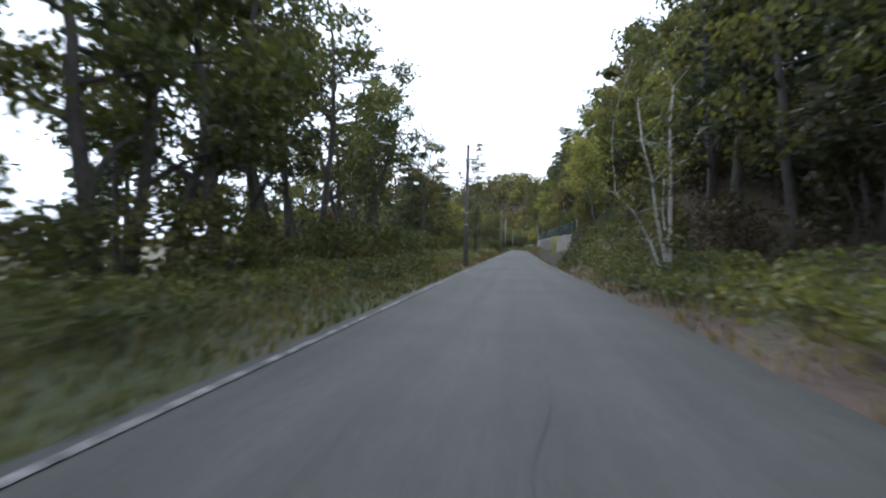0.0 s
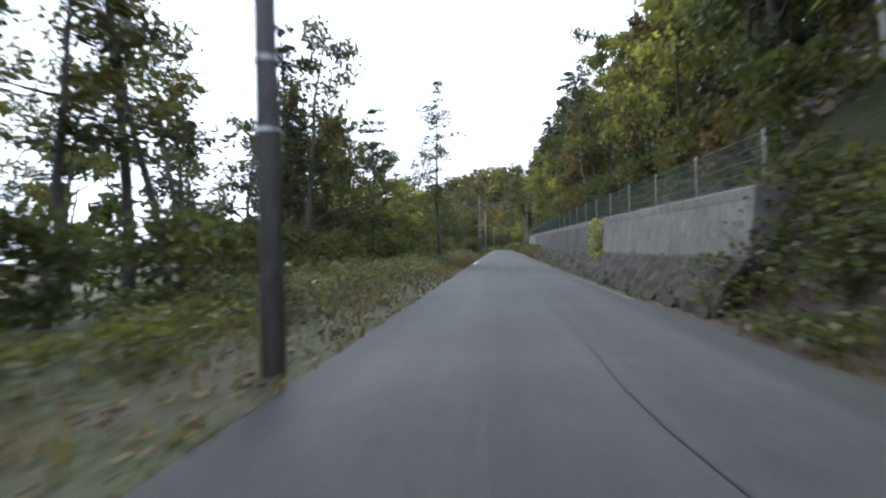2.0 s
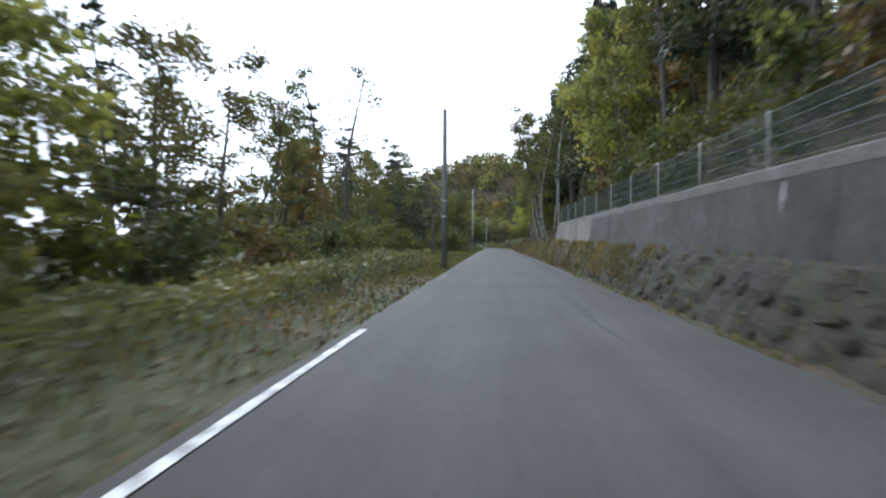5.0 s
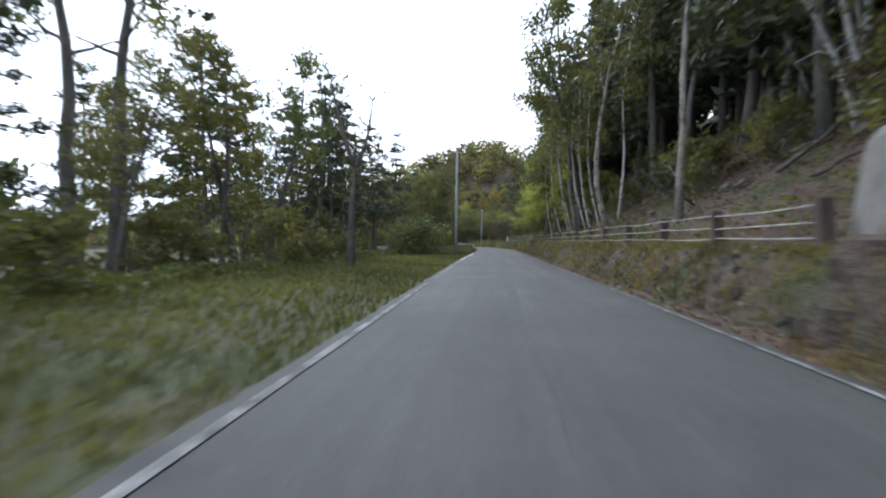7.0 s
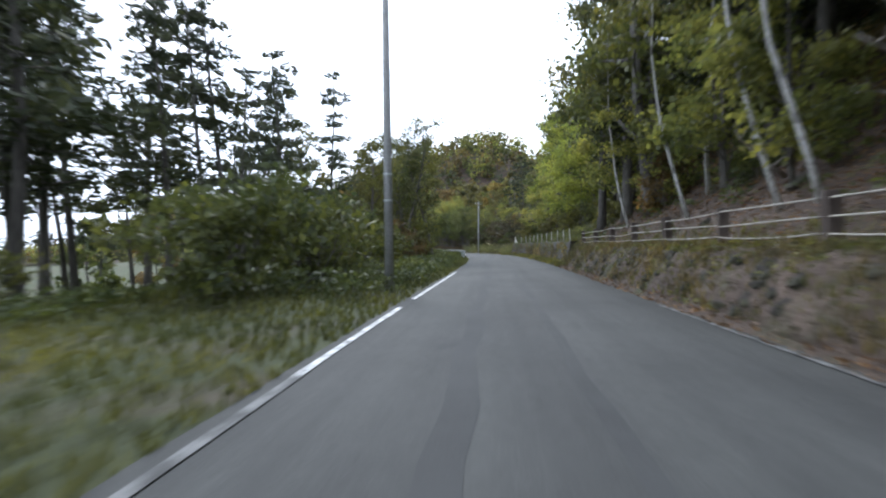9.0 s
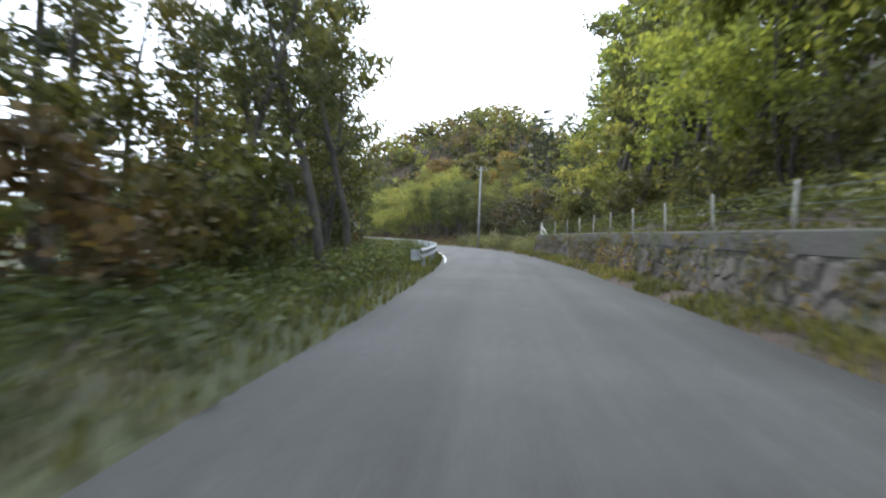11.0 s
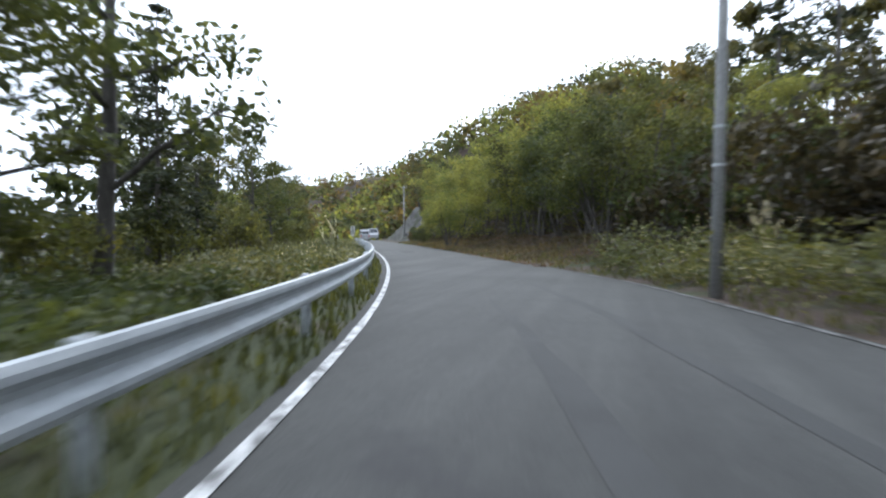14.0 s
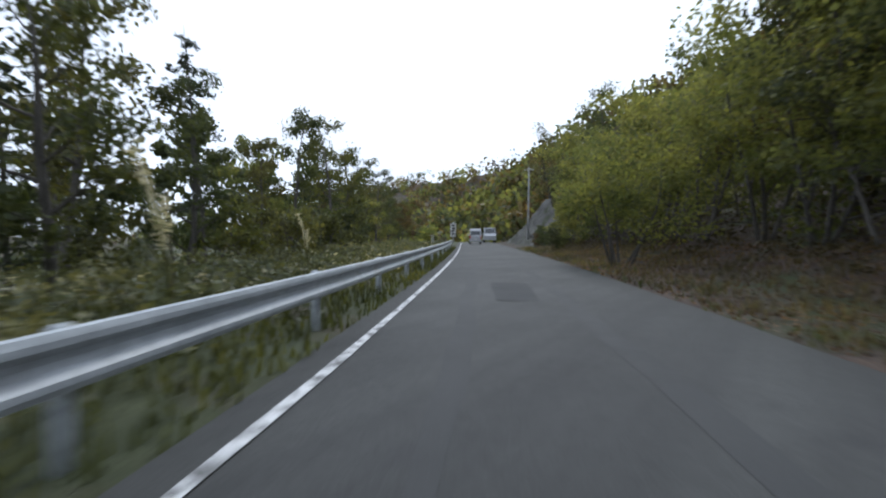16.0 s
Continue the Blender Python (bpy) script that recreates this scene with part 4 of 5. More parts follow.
BUSHES = [broad_tree(111 + i, 3.0, 1.9, 0.08, 1150, 0.225, 0.03, stems=5, clump=0.62, low=True, name="bush", label="dense green roadside bush") for i in range(2)]
BUSH_LIME = broad_tree(114, 3.0, 1.9, 0.08, 1150, 0.225, 0.03, stems=5, clump=0.62, low=True, foliage=OLIVE, name="bush", label="dense olive-green roadside bush")
# dead-brush brown, with the hillside's shade put into the leaf colour
BUSH_BROWN = broad_tree(118, 3.2, 2.0, 0.08, 1300, 0.2, 0.03, stems=5, clump=0.65, low=True, foliage=BRUSH, name="bush", label="dull brown bush with a dark tone for the shade under the trees")
BUSH_RUST = broad_tree(116, 3.2, 1.8, 0.08, 1050, 0.27, 0.03, stems=4, clump=0.62, low=True, foliage=AUTUMN, name="bush", label="bush turning orange and brown")
for b in (*BUSHES, BUSH_LIME, BUSH_RUST, BUSH_BROWN):
    b["category"] = "bush"

rng = random.Random(17)


def pick(*pairs):
    return rng.choices([p for p, _ in pairs], [w for _, w in pairs])[0]


def row(s0, s1, step, u0, u1, scale, kinds):
    """Trees or bushes along the road, between two distances from its line."""
    s = s0
    while s < s1:
        t = rng.choice(pick(*kinds))
        put(t, s, rng.uniform(u0, u1), rng.uniform(*scale), rng.uniform(0, 360))
        s += rng.uniform(*step)


# ---- left: bushes behind the verge, then woods on the falling ground ----
row(-6, 96, (2.0, 3.0), -8.2, -6.8, (0.6, 1.0), ((BUSHES, 6), ([BUSH_LIME], 1.6), ([BUSH_RUST], 0.12)))
row(96, 132, (2.2, 3.2), -11.0, -8.8, (0.6, 1.05), ((BUSHES, 4), ([BUSH_LIME], 3), ([BUSH_RUST], 0.15)))
row(132, 165, (2.0, 3.0), -8.0, -6.0, (0.8, 1.2), ((BUSHES, 5), ([BUSH_RUST], 1)))
row(165, 250, (2.6, 4.2), -10.5, -8.0, (0.7, 1.1), ((BUSHES, 5), ([BUSH_LIME], 1), ([BUSH_RUST], 0.25)))
row(-6, 16, (2.4, 3.2), -12.0, -8.2, (1.0, 1.25), ((OAKS, 5), (THIN, 2), (PINES, 1)))
row(16, 40, (2.6, 3.6), -12.0, -8.6, (1.0, 1.2), ((OAKS, 1.4), (THIN, 4), (PINES, 0.6)))
row(40, 60, (2.8, 3.8), -12.5, -8.5, (0.95, 1.15), ((OAKS, 3), (THIN, 2), (PINES, 3)))
row(60, 96, (3.2, 4.6), -13, -9.5, (0.7, 0.95), ((OAKS, 3), (THIN, 3), (LIMES, 2), (FALLS, 0.5)))
row(98, 122, (3.8, 5.4), -15, -11, (0.6, 0.85), ((OAKS, 2), (THIN, 4)))
row(122, 165, (2.4, 3.6), -20, -13, (1.0, 1.25), ((PINES, 6), (THIN, 0.8)))
row(160, 196, (3.4, 5.0), -13, -9.5, (0.75, 1.0), ((OAKS, 3), (THIN, 3), (PINES, 2)))
row(240, 300, (2.6, 3.8), -14, -9.5, (0.58, 0.8), ((OAKS, 4), (LIMES, 1), (FALLS, 1)))
for tr, s_, u_, k in ((OAKS[0], 6, -10, 1.25), (OAKS[1], 9.5, -8.2, 1.15), (OAKS[2], 13.5, -7.8, 1.1), (OAKS[0], 18, -9.0, 1.15), (THIN[0], 22, -8.4, 1.2), (OAKS[1], 29, -9.5, 1.1),
                      (THIN[1], 163, -7.8, 1.05), (THIN[0], 167, -8.4, 0.95), (THIN[0], 170, -8.0, 1.05), (OAKS[2], 173, -9.6, 1.0), (THIN[1], 191, -8.3, 0.62),
                      (THIN[1], 198, -8.6, 1.0), (OAKS[1], 203, -9.2, 1.2), (CEDARS[0], 209.4, -10.2, 0.66), (CEDARS[1], 214.8, -10.4, 0.5), (THIN[0], 201, -12.5, 0.95), (CEDARS[1], 195, -9.6, 0.72), (PINES[0], 212, -11.5, 0.75),
                      (OAKS[0], 224, -9.8, 0.76), (OAKS[2], 228.5, -9.4, 0.54), (PINES[1], 231, -15.8, 0.68), (PINES[2], 233, -11.2, 0.62), (OAKS[1], 221, -12.5, 0.82), (OAKS[2], 236, -10.5, 0.5), (OAKS[0], 228, -13, 0.92)):
    put(tr, s_, u_, k, rng.uniform(0, 360))
row(-6, 120, (3.6, 5.4), -20, -15, (0.95, 1.15), ((OAKS, 2), (PINES, 3), (THIN, 4)))
row(120, 175, (5.0, 7.5), -25, -20, (0.85, 1.05), ((PINES, 3), (THIN, 3)))
plan = []
far_row(plan, 175, 300, (4.0, 6.0), -22, -15, (0.75, 1.0), ((FAR_OAK, 3), (FAR_PINE, 2), (FAR_MIX, 1)))
far_row(plan, -6, 300, (6, 9), -36, -24, (0.8, 1.1), ((FAR_OAK, 4), (FAR_PINE, 2), (FAR_MIX, 1)))
join_woods("valley_woods", plan, "mixed woods on the ground falling to the valley")
put(LARCH, 65.0, -5.1, 1.1)
put(OAKS[1], 53.5, -8.6, 0.8, 75)
put(OAKS[2], 57.0, -9.4, 0.76, 190)
put(THIN[1], 55.0, -12.0, 0.9, 10)
for k, (tr, s_, u_, c) in enumerate(((PINES[0], 22.0, -9.8, 1.05), (THIN[1], 27.5, -9.2, 1.15), (THIN[0], 31.0, -10.2, 1.1), (PINES[1], 48.0, -9.8, 0.9), (OAKS[0], 51.5, -9.8, 0.95),
                                     (PINES[2], 60.0, -9.0, 0.95), (OAKS[2], 64.0, -10.2, 1.05), (OAKS[1], 68.5, -10.4, 0.85), (CEDARS[0], 61.5, -11.5, 0.8))):
    put(tr, s_, u_, c, 47 * k)
put(CROTCH, 114.4, -6.2, 1.0, 0)
put(THIN[0], 118.5, -11.6, 1.0, 30)
put(THIN[1], 116.8, -12.2, 1.0, 130)
put(SNAG, 112.0, -16.2, 1.55, 40)
put(SNAG, 111.0, -14.0, 1.45, 200)
put(SNAG, 133.9, -14.0, 1.3, 120)
put(SNAG, 134.0, -20.0, 1.2, 260)
put(CEDARS[0], 185.9, -9.0, 0.5)
put(OAKS[1], 175.6, -8.2, 1.0, 240)
put(OAKS[0], 179.0, -9.2, 1.0, 310)
put(THIN[0], 164.5, -5.4, 1.0, 210)
put(THIN[1], 169.5, -6.0, 1.0, 20)
put(OAKS[2], 193.5, -7.6, 0.5, 60)
put(OAKS[0], 197.5, -7.8, 0.68, 130)
for k, (s_, u_, c) in enumerate(((135.9, -15, 0.95), (143.5, -15, 1.1), (149.3, -15.2, 1.18), (156.4, -15, 1.3))):
    put(PINES[k % 3], s_, u_, c, 70 * k)
for k, (s_, u_, c) in enumerate(((263, 9.2, 1.25), (268, 9.8, 1.5), (273.5, 9.2, 1.6), (279, 9.4, 1.6), (286, 10.5, 1.4))):
    put((THIN[0], SNAG)[k % 2], s_, u_, c if k % 2 == 0 else 0.95, 50 * k)
put(FALLS[0], 233.5, 12.2, 1.35, 60)
put(FALLS[0], 238.5, 13.5, 1.3, 200)
put(LIMES[0], 176.0, 6.0, 0.75, 90)
put(LIMES[1], 181.5, 6.2, 0.7, 30)

# ---- right: woods on the slope above the walls ----
put(FORKED, 16.6, 4.3, 1.0, 0)
put(SAPLING, 31.9, 4.6, 1.0, 20)
put(FALLS[0], 65.5, 5.8, 0.9, 200)
put(FALLS[0], 70.0, 6.4, 0.9, 300)
put(BIRCHES[1], 35.5, 6.0, 0.9, 140)
put(BIRCHES[0], 62.0, 5.5, 0.62, 10)
put(FORKED, 106.0, 7.6, 1.5, 0)
put(TALLS[1], 109.7, 4.95, 1.05, 0)
put(TALLS[0], 119.0, 4.9, 1.0, 0)
for k, (s_, u_, c) in enumerate(((121.1, 5.0, 0.7), (123.7, 5.0, 0.8), (125.2, 5.0, 0.85), (128.6, 5.4, 0.9), (130.8, 5.0, 0.9), (132.1, 5.0, 1.0), (137.2, 5.0, 0.9), (144.3, 5.0, 0.85))):
    put(BIRCHES[0], s_, u_, c, (0, -12, 8, -5, 14, -8, 4, -15)[k])
put(BIRCHES[1], 120.3, 5.6, 1.0, 75)
put(THIN[1], 128.3, 5.0, 1.35, 110)
put(THIN[0], 127.2, 5.1, 1.3, 250)
put(BIRCHES[1], 138.5, 6.0, 1.05, 290)
put(OAKS[0], 147.0, 5.4, 1.4, 40)
put(THIN[0], 150.5, 4.9, 1.6, 100)
put(OAKS[1], 143.0, 5.6, 1.5, 100)
put(TALL_LIMES[1], 157.0, 7.6, 1.1, 170)
put(OAKS[2], 137.0, 7.2, 1.35, 300)
put(THIN[0], 166.0, 6.4, 1.3, 20)
put(TALL_LIMES[0], 168.5, 6.6, 1.05, 60)
put(BOUGH_TREE, 167.6, 6.2, 1.0, 15)
put(TALL_LIMES[0], 187.6, 9.8, 1.2, 250)
put(OAKS[2], 185.0, 9.2, 1.3, 20)
put(TALL_LIMES[1], 182.2, 8.8, 1.15, 75)
put(OAKS[1], 190.5, 12.0, 1.2, 160)
put(OAKS[0], 181.5, 11.6, 1.35, 220)
put(BOUGH_TREE, 164.2, 6.6, 0.95, 140)
for k, (s_, u_, c) in enumerate(((170.5, 11.0, 1.0), (173.5, 12.0, 1.1), (176.0, 10.6, 1.0), (178.5, 12.4, 1.1), (181.0, 11.2, 0.95), (183.5, 13.2, 1.0), (186.5, 12.6, 0.85))):
    put((CEDARS[0], OAKS[0], CEDARS[1])[k % 3], s_, u_, c, 75 * k)
put(TALL_LIMES[1], 163.5, 7.4, 1.1, 200)
put(TALL_LIMES[0], 173.5, 8.0, 1.05, 330)
put(TALL_LIMES[1], 178.0, 9.0, 1.0, 120)
put(LIMES[0], 160.0, 8.6, 1.1, 40)
put(LIMES[1], 166.5, 9.6, 1.1, 140)
put(THIN[0], 184.5, 9.5, 1.15, 80)
put(THIN[1], 181.0, 8.0, 1.2, 170)
put(THIN[1], 175.0, 6.6, 1.15, 200)
put(OAKS[2], 179.5, 9.5, 1.1, 310)

row(-6, 30, (2.4, 3.4), 7.0, 9.5, (0.95, 1.2), ((OAKS, 5), (FALLS, 1.2), (CEDARS, 2)))
row(28, 52, (2.4, 3.2), 7.2, 9.6, (0.85, 1.1), ((OAKS, 5), (LIMES, 1), (CEDARS, 1)))
row(36, 98, (2.8, 4.0), 5.2, 7.4, (0.8, 1.05), ((OAKS, 5), (FALLS, 0.8), (LIMES, 1.6), (CEDARS, 1)))
row(104, 158, (4.5, 6.0), 9.0, 12.0, (1.0, 1.2), ((CEDARS, 4), (OAKS, 1)))
row(100, 160, (2.8, 4.0), 6.4, 9.0, (1.0, 1.3), ((CEDARS, 5), (OAKS, 1.2), (THIN, 0.8)))
row(112, 142, (3.0, 4.2), 9.0, 12.0, (1.0, 1.25), ((CEDARS, 4), (FAR_PINE, 1)))
row(128, 152, (4, 6), 5.4, 6.4, (0.6, 0.8), ((LIMES, 2), (OAKS, 1)))
row(160, 184, (3.4, 5.0), 7.5, 11.0, (0.9, 1.1), ((TALL_LIMES, 5), (CEDARS, 0.6), (THIN, 1.5)))
row(188, 214, (2.2, 3.4), 14, 20, (0.75, 0.98), ((THIN, 3), (PINES, 3)))
row(211, 220, (2.0, 2.8), 7.4, 9.4, (0.8, 0.95), ((SHADY, 4), (WILLOWS, 2)))
row(220, 228, (2.4, 3.2), 7.4, 10.0, (0.84, 1.0), ((WILLOWS, 5), (SHADY, 1.5)))
put(CLUMP_TREE, 235.0, 4.5, 1.0, 30)
put(LIMES[0], 257.5, 6.8, 0.55, 30)
put(LIMES[1], 263.0, 6.8, 0.5, 110)
row(226, 262, (3.2, 4.4), 7.6, 10.0, (1.0, 1.25), ((WILLOWS, 7), (LIMES, 1)))
row(210, 262, (3.0, 4.0), 12.5, 16, (0.72, 0.92), ((WILLOWS, 2), (LIMES, 2), (OAKS, 2), (THIN, 1)))
row(262, 330, (3.0, 4.5), 9.5, 13, (0.8, 1.0), ((OAKS, 2), (FALLS, 2)))
row(-6, 160, (4.0, 6.0), 10, 14, (0.95, 1.25), ((FAR_OAK, 4), (FAR_PINE, 2.6), (FAR_MIX, 1.2)))
plan = []
for far in (15, 20, 27):
    far_row(plan, -6, 158, (4.4, 6.4), far, far + 6, (0.95, 1.25), ((FAR_OAK, 4), (FAR_PINE, 2.2), (FAR_MIX, 1.6)))
for far in (12, 18, 25):
    far_row(plan, 158, 190, (5.0, 7.5), far, far + 5, (0.8, 1.05), ((FAR_OAK, 3), (FAR_PINE, 2), (FAR_MIX, 3)))
far_row(plan, 186, 216, (5.0, 7.5), 24, 32, (0.6, 0.8), ((FAR_OAK, 3), (FAR_MIX, 3)))
for far in (18, 26, 36):
    far_row(plan, 216, 330, (4.6, 7.0), far, far + 7, (0.85, 1.1), ((FAR_OAK, 4), (FAR_PINE, 0.6), (FAR_MIX, 2.5)))
join_woods("slope_woods", plan, "mixed woods climbing the slope above the road")
# bushes under the trees
row(18, 34, (1.8, 2.6), 5.6, 7.2, (0.5, 0.8), ((BUSHES, 3), ([BUSH_LIME], 0.3), ([BUSH_BROWN], 3)))
row(-4, 34, (2.0, 3.0), 7.5, 11, (0.7, 1.2), (([BUSH_BROWN], 3), (BUSHES, 1)))
row(187, 213, (1.6, 2.2), 7.2, 9.2, (0.9, 1.35), (([BUSH_BROWN], 5), (BUSHES, 1)))
row(28, 62, (1.8, 2.8), 6.4, 9.5, (0.7, 1.15), (([BUSH_BROWN], 3), (BUSHES, 2)))
row(36, 98, (2.2, 3.4), 4.3, 5.2, (0.45, 0.8), ((BUSHES, 5), ([BUSH_LIME], 1), ([BUSH_RUST], 1)))
row(100, 152, (2.4, 3.6), 5.4, 8.5, (0.4, 0.75), ((BUSHES, 3), ([BUSH_LIME], 1), ([BUSH_RUST], 1)))
row(150, 188, (2.2, 3.4), 5.2, 7.0, (0.5, 0.85), ((BUSHES, 2), ([BUSH_LIME], 3)))
row(255, 272, (2.2, 3.0), 4.8, 6.4, (0.4, 0.7), ((BUSHES, 2), ([BUSH_RUST], 2)))
row(189, 213, (1.8, 2.6), 9.0, 13, (1.0, 1.5), (([BUSH_BROWN], 4), (BUSHES, 1), ([BUSH_RUST], 0.3)))


# ---- fallen wood and rocks on the bare slope above the post fence ----
def fallen_branch(seed, length, thick):
    r = np.random.default_rng(seed)
    q = Soup()
    pts = limb_points(r, (0, 0, 0.06), (1, 0, 0.08), length, 7, 0.3, 0.0)
    q.tube(pts, [thick * (1 - 0.75 * i / 7) for i in range(8)], 7)
    for k in (2, 3, 4, 5, 6):
        tw = limb_points(r, pts[k], (0.6, r.choice((-1, 1)) * 0.8, r.uniform(0.1, 0.9)), length * r.uniform(0.15, 0.35), 4, 0.5, 0.02)
        q.tube(tw, [thick * 0.35, thick * 0.28, thick * 0.2, thick * 0.14, 0.004], 4, cap=False)
    return q


def build_fallen_wood():
    r = random.Random(61)
    for k in range(22):
        pale = k % 3 == 0
        q = fallen_branch(300 + k, r.uniform(1.2, 3.0), r.uniform(0.03, 0.075))
        b = q.ob("fallen_branch", CREAM_BARK if pale else BARK, smooth=True)
        tagged(b, "bleached fallen branch lying on the leafy slope" if pale else "dark fallen branch lying on the leafy slope", "branch", "fallen branches on the slope")
        s, u = r.uniform(101, 136), r.uniform(4.9, 9.0)
        b.matrix_basis = Matrix.Translation(spot(s, u, 0.04)) @ pose(0, 0, 0, 0, -32, r.choice((0, 180)) + r.uniform(-50, 50))
    kinds = stone_meshes("slope_rock", STONE, 4, 47)
    for k in range(26):
        s, u = r.uniform(101, 140), r.uniform(4.6, 8.5)
        w = r.uniform(0.25, 0.8)
        rock = tagged(new("rock", kinds[k % 4]), "grey rock half sunk in the leafy slope", "rock", "rocks on the slope")
        rock.matrix_basis = Matrix.Translation(spot(s, u, 0.05)) @ pose(0, 0, 0, r.uniform(-20, 20), 40 + r.uniform(-20, 20), r.uniform(-30, 30)) @ Matrix.Diagonal((w * 2.5, w, w * 0.8, 1))


build_fallen_wood()


# ---- far hills ----
def build_hill(name, x, y, w, d, h, seed, count, label):
    rng_ = np.random.default_rng(seed)
    g = Soup()
    n = 24

    def z_of(a, b):
        return h * math.exp(-(a * a + b * b) * 2.2) * (1 + 0.18 * noise.noise((a * 2.3 + seed, b * 2.3, 0))) - 6
    g.strip([[(x + w * a, y + d * b, z_of(a, b)) for a in np.linspace(-1.2, 1.2, n)] for b in np.linspace(-1.2, 1.2, n)])
    hill = tagged(g.ob(name, SLOPE, smooth=True), label, "hill", kind="structure")
    q = []
    for k in range(count):
        a, b = rng_.uniform(-1.15, 1.15), rng_.uniform(-1.15, 0.5)
        c = np.array([x + w * a, y + d * b, z_of(a, b)])
        r = rng_.uniform(2.0, 3.8)
        p = rng_.normal(size=(46, 3))
        p /= np.linalg.norm(p, axis=1, keepdims=True)
        p = p * r * np.array([1, 1, 1.1]) * rng_.uniform(0.7, 1.1, size=(46, 1)) + c + np.array([0, 0, r * 1.1])
        q.append(p)
    return np.concatenate(q), rng_


for nm, x, y, w, d, h, sd, cnt in (("hill_far", -8, 352, 95, 58, 49, 5, 1500), ("hill_left", -170, 450, 110, 90, 34, 6, 700), ("hill_end", -100, 405, 80, 50, 33, 8, 500), ("hill_right", 75, 340, 70, 90, 46, 7, 700)):
    cl, rg = build_hill(nm, x, y, w, d, h, sd, cnt, "wooded hill in the distance, faintly autumn-tinted")
    for mat, lab, k in ((GREEN, "distant green woods covering the hill", 0), (AUTUMN, "distant autumn-tinted woods on the hill", 1), (LIME, "distant yellow-green woods on the hill", 2)):
        sel = cl.reshape(-1, 46, 3)[k::3].reshape(-1, 3)
        f = Soup()
        f.quads(leaf_quads(rg, sel, 1.3, 0.95))
        tagged(f.ob("far_woods", mat), lab, "woods", kind="stuff")


# ================= undergrowth =================
def undergrowth(name, s0, s1, u0, u1, per_m2, height, leaf, mat, label, seed, leaves=26, wide=0.32):
    """Low leafy plants in loose mounds along the road."""
    r = np.random.default_rng(seed)
    n = int((s1 - s0) * abs(u1 - u0) * per_m2)
    S, U = r.uniform(s0, s1, n), r.uniform(u0, u1, n)
    cs = []
    for s, u in zip(S, U):
        if right(s) + 0.12 > u > LEFT - 0.3:
            continue
        mound = 0.55 + 0.75 * noise.noise((s * 0.45, u * 0.6, seed)) + 0.25 * noise.noise((s * 1.7, u * 1.7, seed))
        h = height * max(mound, 0.18)
        p = np.array(spot(s, u, 0))
        o = r.normal(size=(leaves, 3)) * np.array([wide, wide, 0]) * 0.6
        o[:, 2] = h * r.random(leaves) ** 0.7
        cs.append(p + o)
    q = Soup()
    q.quads(leaf_quads(r, np.concatenate(cs), leaf, leaf * 0.66, 0.1, 0.35))
    return tagged(q.ob(name, mat), label, "undergrowth", kind="stuff")


def grass(name, s0, s1, u0, u1, per_m2, length, mat, label, seed, width=0.016, patchy=True, top=None):
    """Single blades, bent at half length."""
    r = np.random.default_rng(seed)
    n = int((s1 - s0) * abs(u1 - u0) * per_m2)
    q = []
    for s, u in zip(r.uniform(s0, s1, n), r.uniform(u0, u1, n)):
        if right(s) + 0.05 > u > LEFT - 0.14:
            continue
        if patchy and noise.noise((s * 0.7, u * 1.1, seed)) < -0.25 + 0.3 * r.random():
            continue
        b = np.array(at(s, u, top(s, u)) if top else spot(s, u, -0.02))
        a = r.uniform(0, 2 * pi)
        l = length * r.uniform(0.4, 1.2)
        side = np.array([cos(a), sin(a), 0]) * width
        lean_ = np.array([-sin(a), cos(a), 0]) * l * r.uniform(0.1, 0.7)
        mid = b + lean_ * 0.35 + np.array([0, 0, l * 0.6])
        tip = b + lean_ + np.array([0, 0, l * 0.95])
        q.append((b - side, b + side, mid + side * 0.7, mid - side * 0.7))
        q.append((mid - side * 0.7, mid + side * 0.7, tip + side * 0.1, tip - side * 0.1))
    g = Soup()
    g.quads(np.array(q))
    return tagged(g.ob(name, mat), label, "grass", kind="stuff")


def litter(s0, s1, u0, u1, per_m2, seed, label):
    r = np.random.default_rng(seed)
    n = int((s1 - s0) * abs(u1 - u0) * per_m2)
    c = []
    for s, u in zip(r.uniform(s0, s1, n), r.uniform(u0, u1, n)):
        c.append(np.array(spot(s, u, 0.025)))
    q = Soup()
    q.quads(leaf_quads(r, np.array(c), 0.07, 0.05, 0, 0.85))
    return tagged(q.ob("fallen_leaves", LITTER), label, "leaves", kind="stuff")


def bank_top(s, u):
    return float(np.interp(u, [2.78, 2.86, 2.98, 3.14, 3.32, 3.52, 3.75], [-0.05, 0.12, 0.35, 0.62, 0.86, 1.03, 1.1])) - 0.03


# left verge and weed belt
grass("verge_grass", -5, 26, -4.4, -2.6, 70, 0.14, GRASS, "short grass along the road's left edge", 201, width=0.02, patchy=False)
grass("verge_grass", 26, 84, -4.6, -2.6, 26, 0.14, GRASS, "thin grass on the earthy verge", 204, width=0.02)
litter(24, 86, -4.4, -2.58, 55, 205, "brown fallen leaves on the left verge")
grass("verge_grass", 82, 134, -8.0, -2.6, 85, 0.15, GRASS, "wide grassy verge beside the road", 202, width=0.02, patchy=False)
grass("verge_grass", 134, 262, -6.5, -2.6, 60, 0.2, GRASS, "grass beneath and behind the guard rail", 203, width=0.02, patchy=False)
undergrowth("weeds", -5, 34, -6.6, -4.0, 6.0, 0.75, 0.12, WEED, "leafy weeds on the verge under the trees", 211)
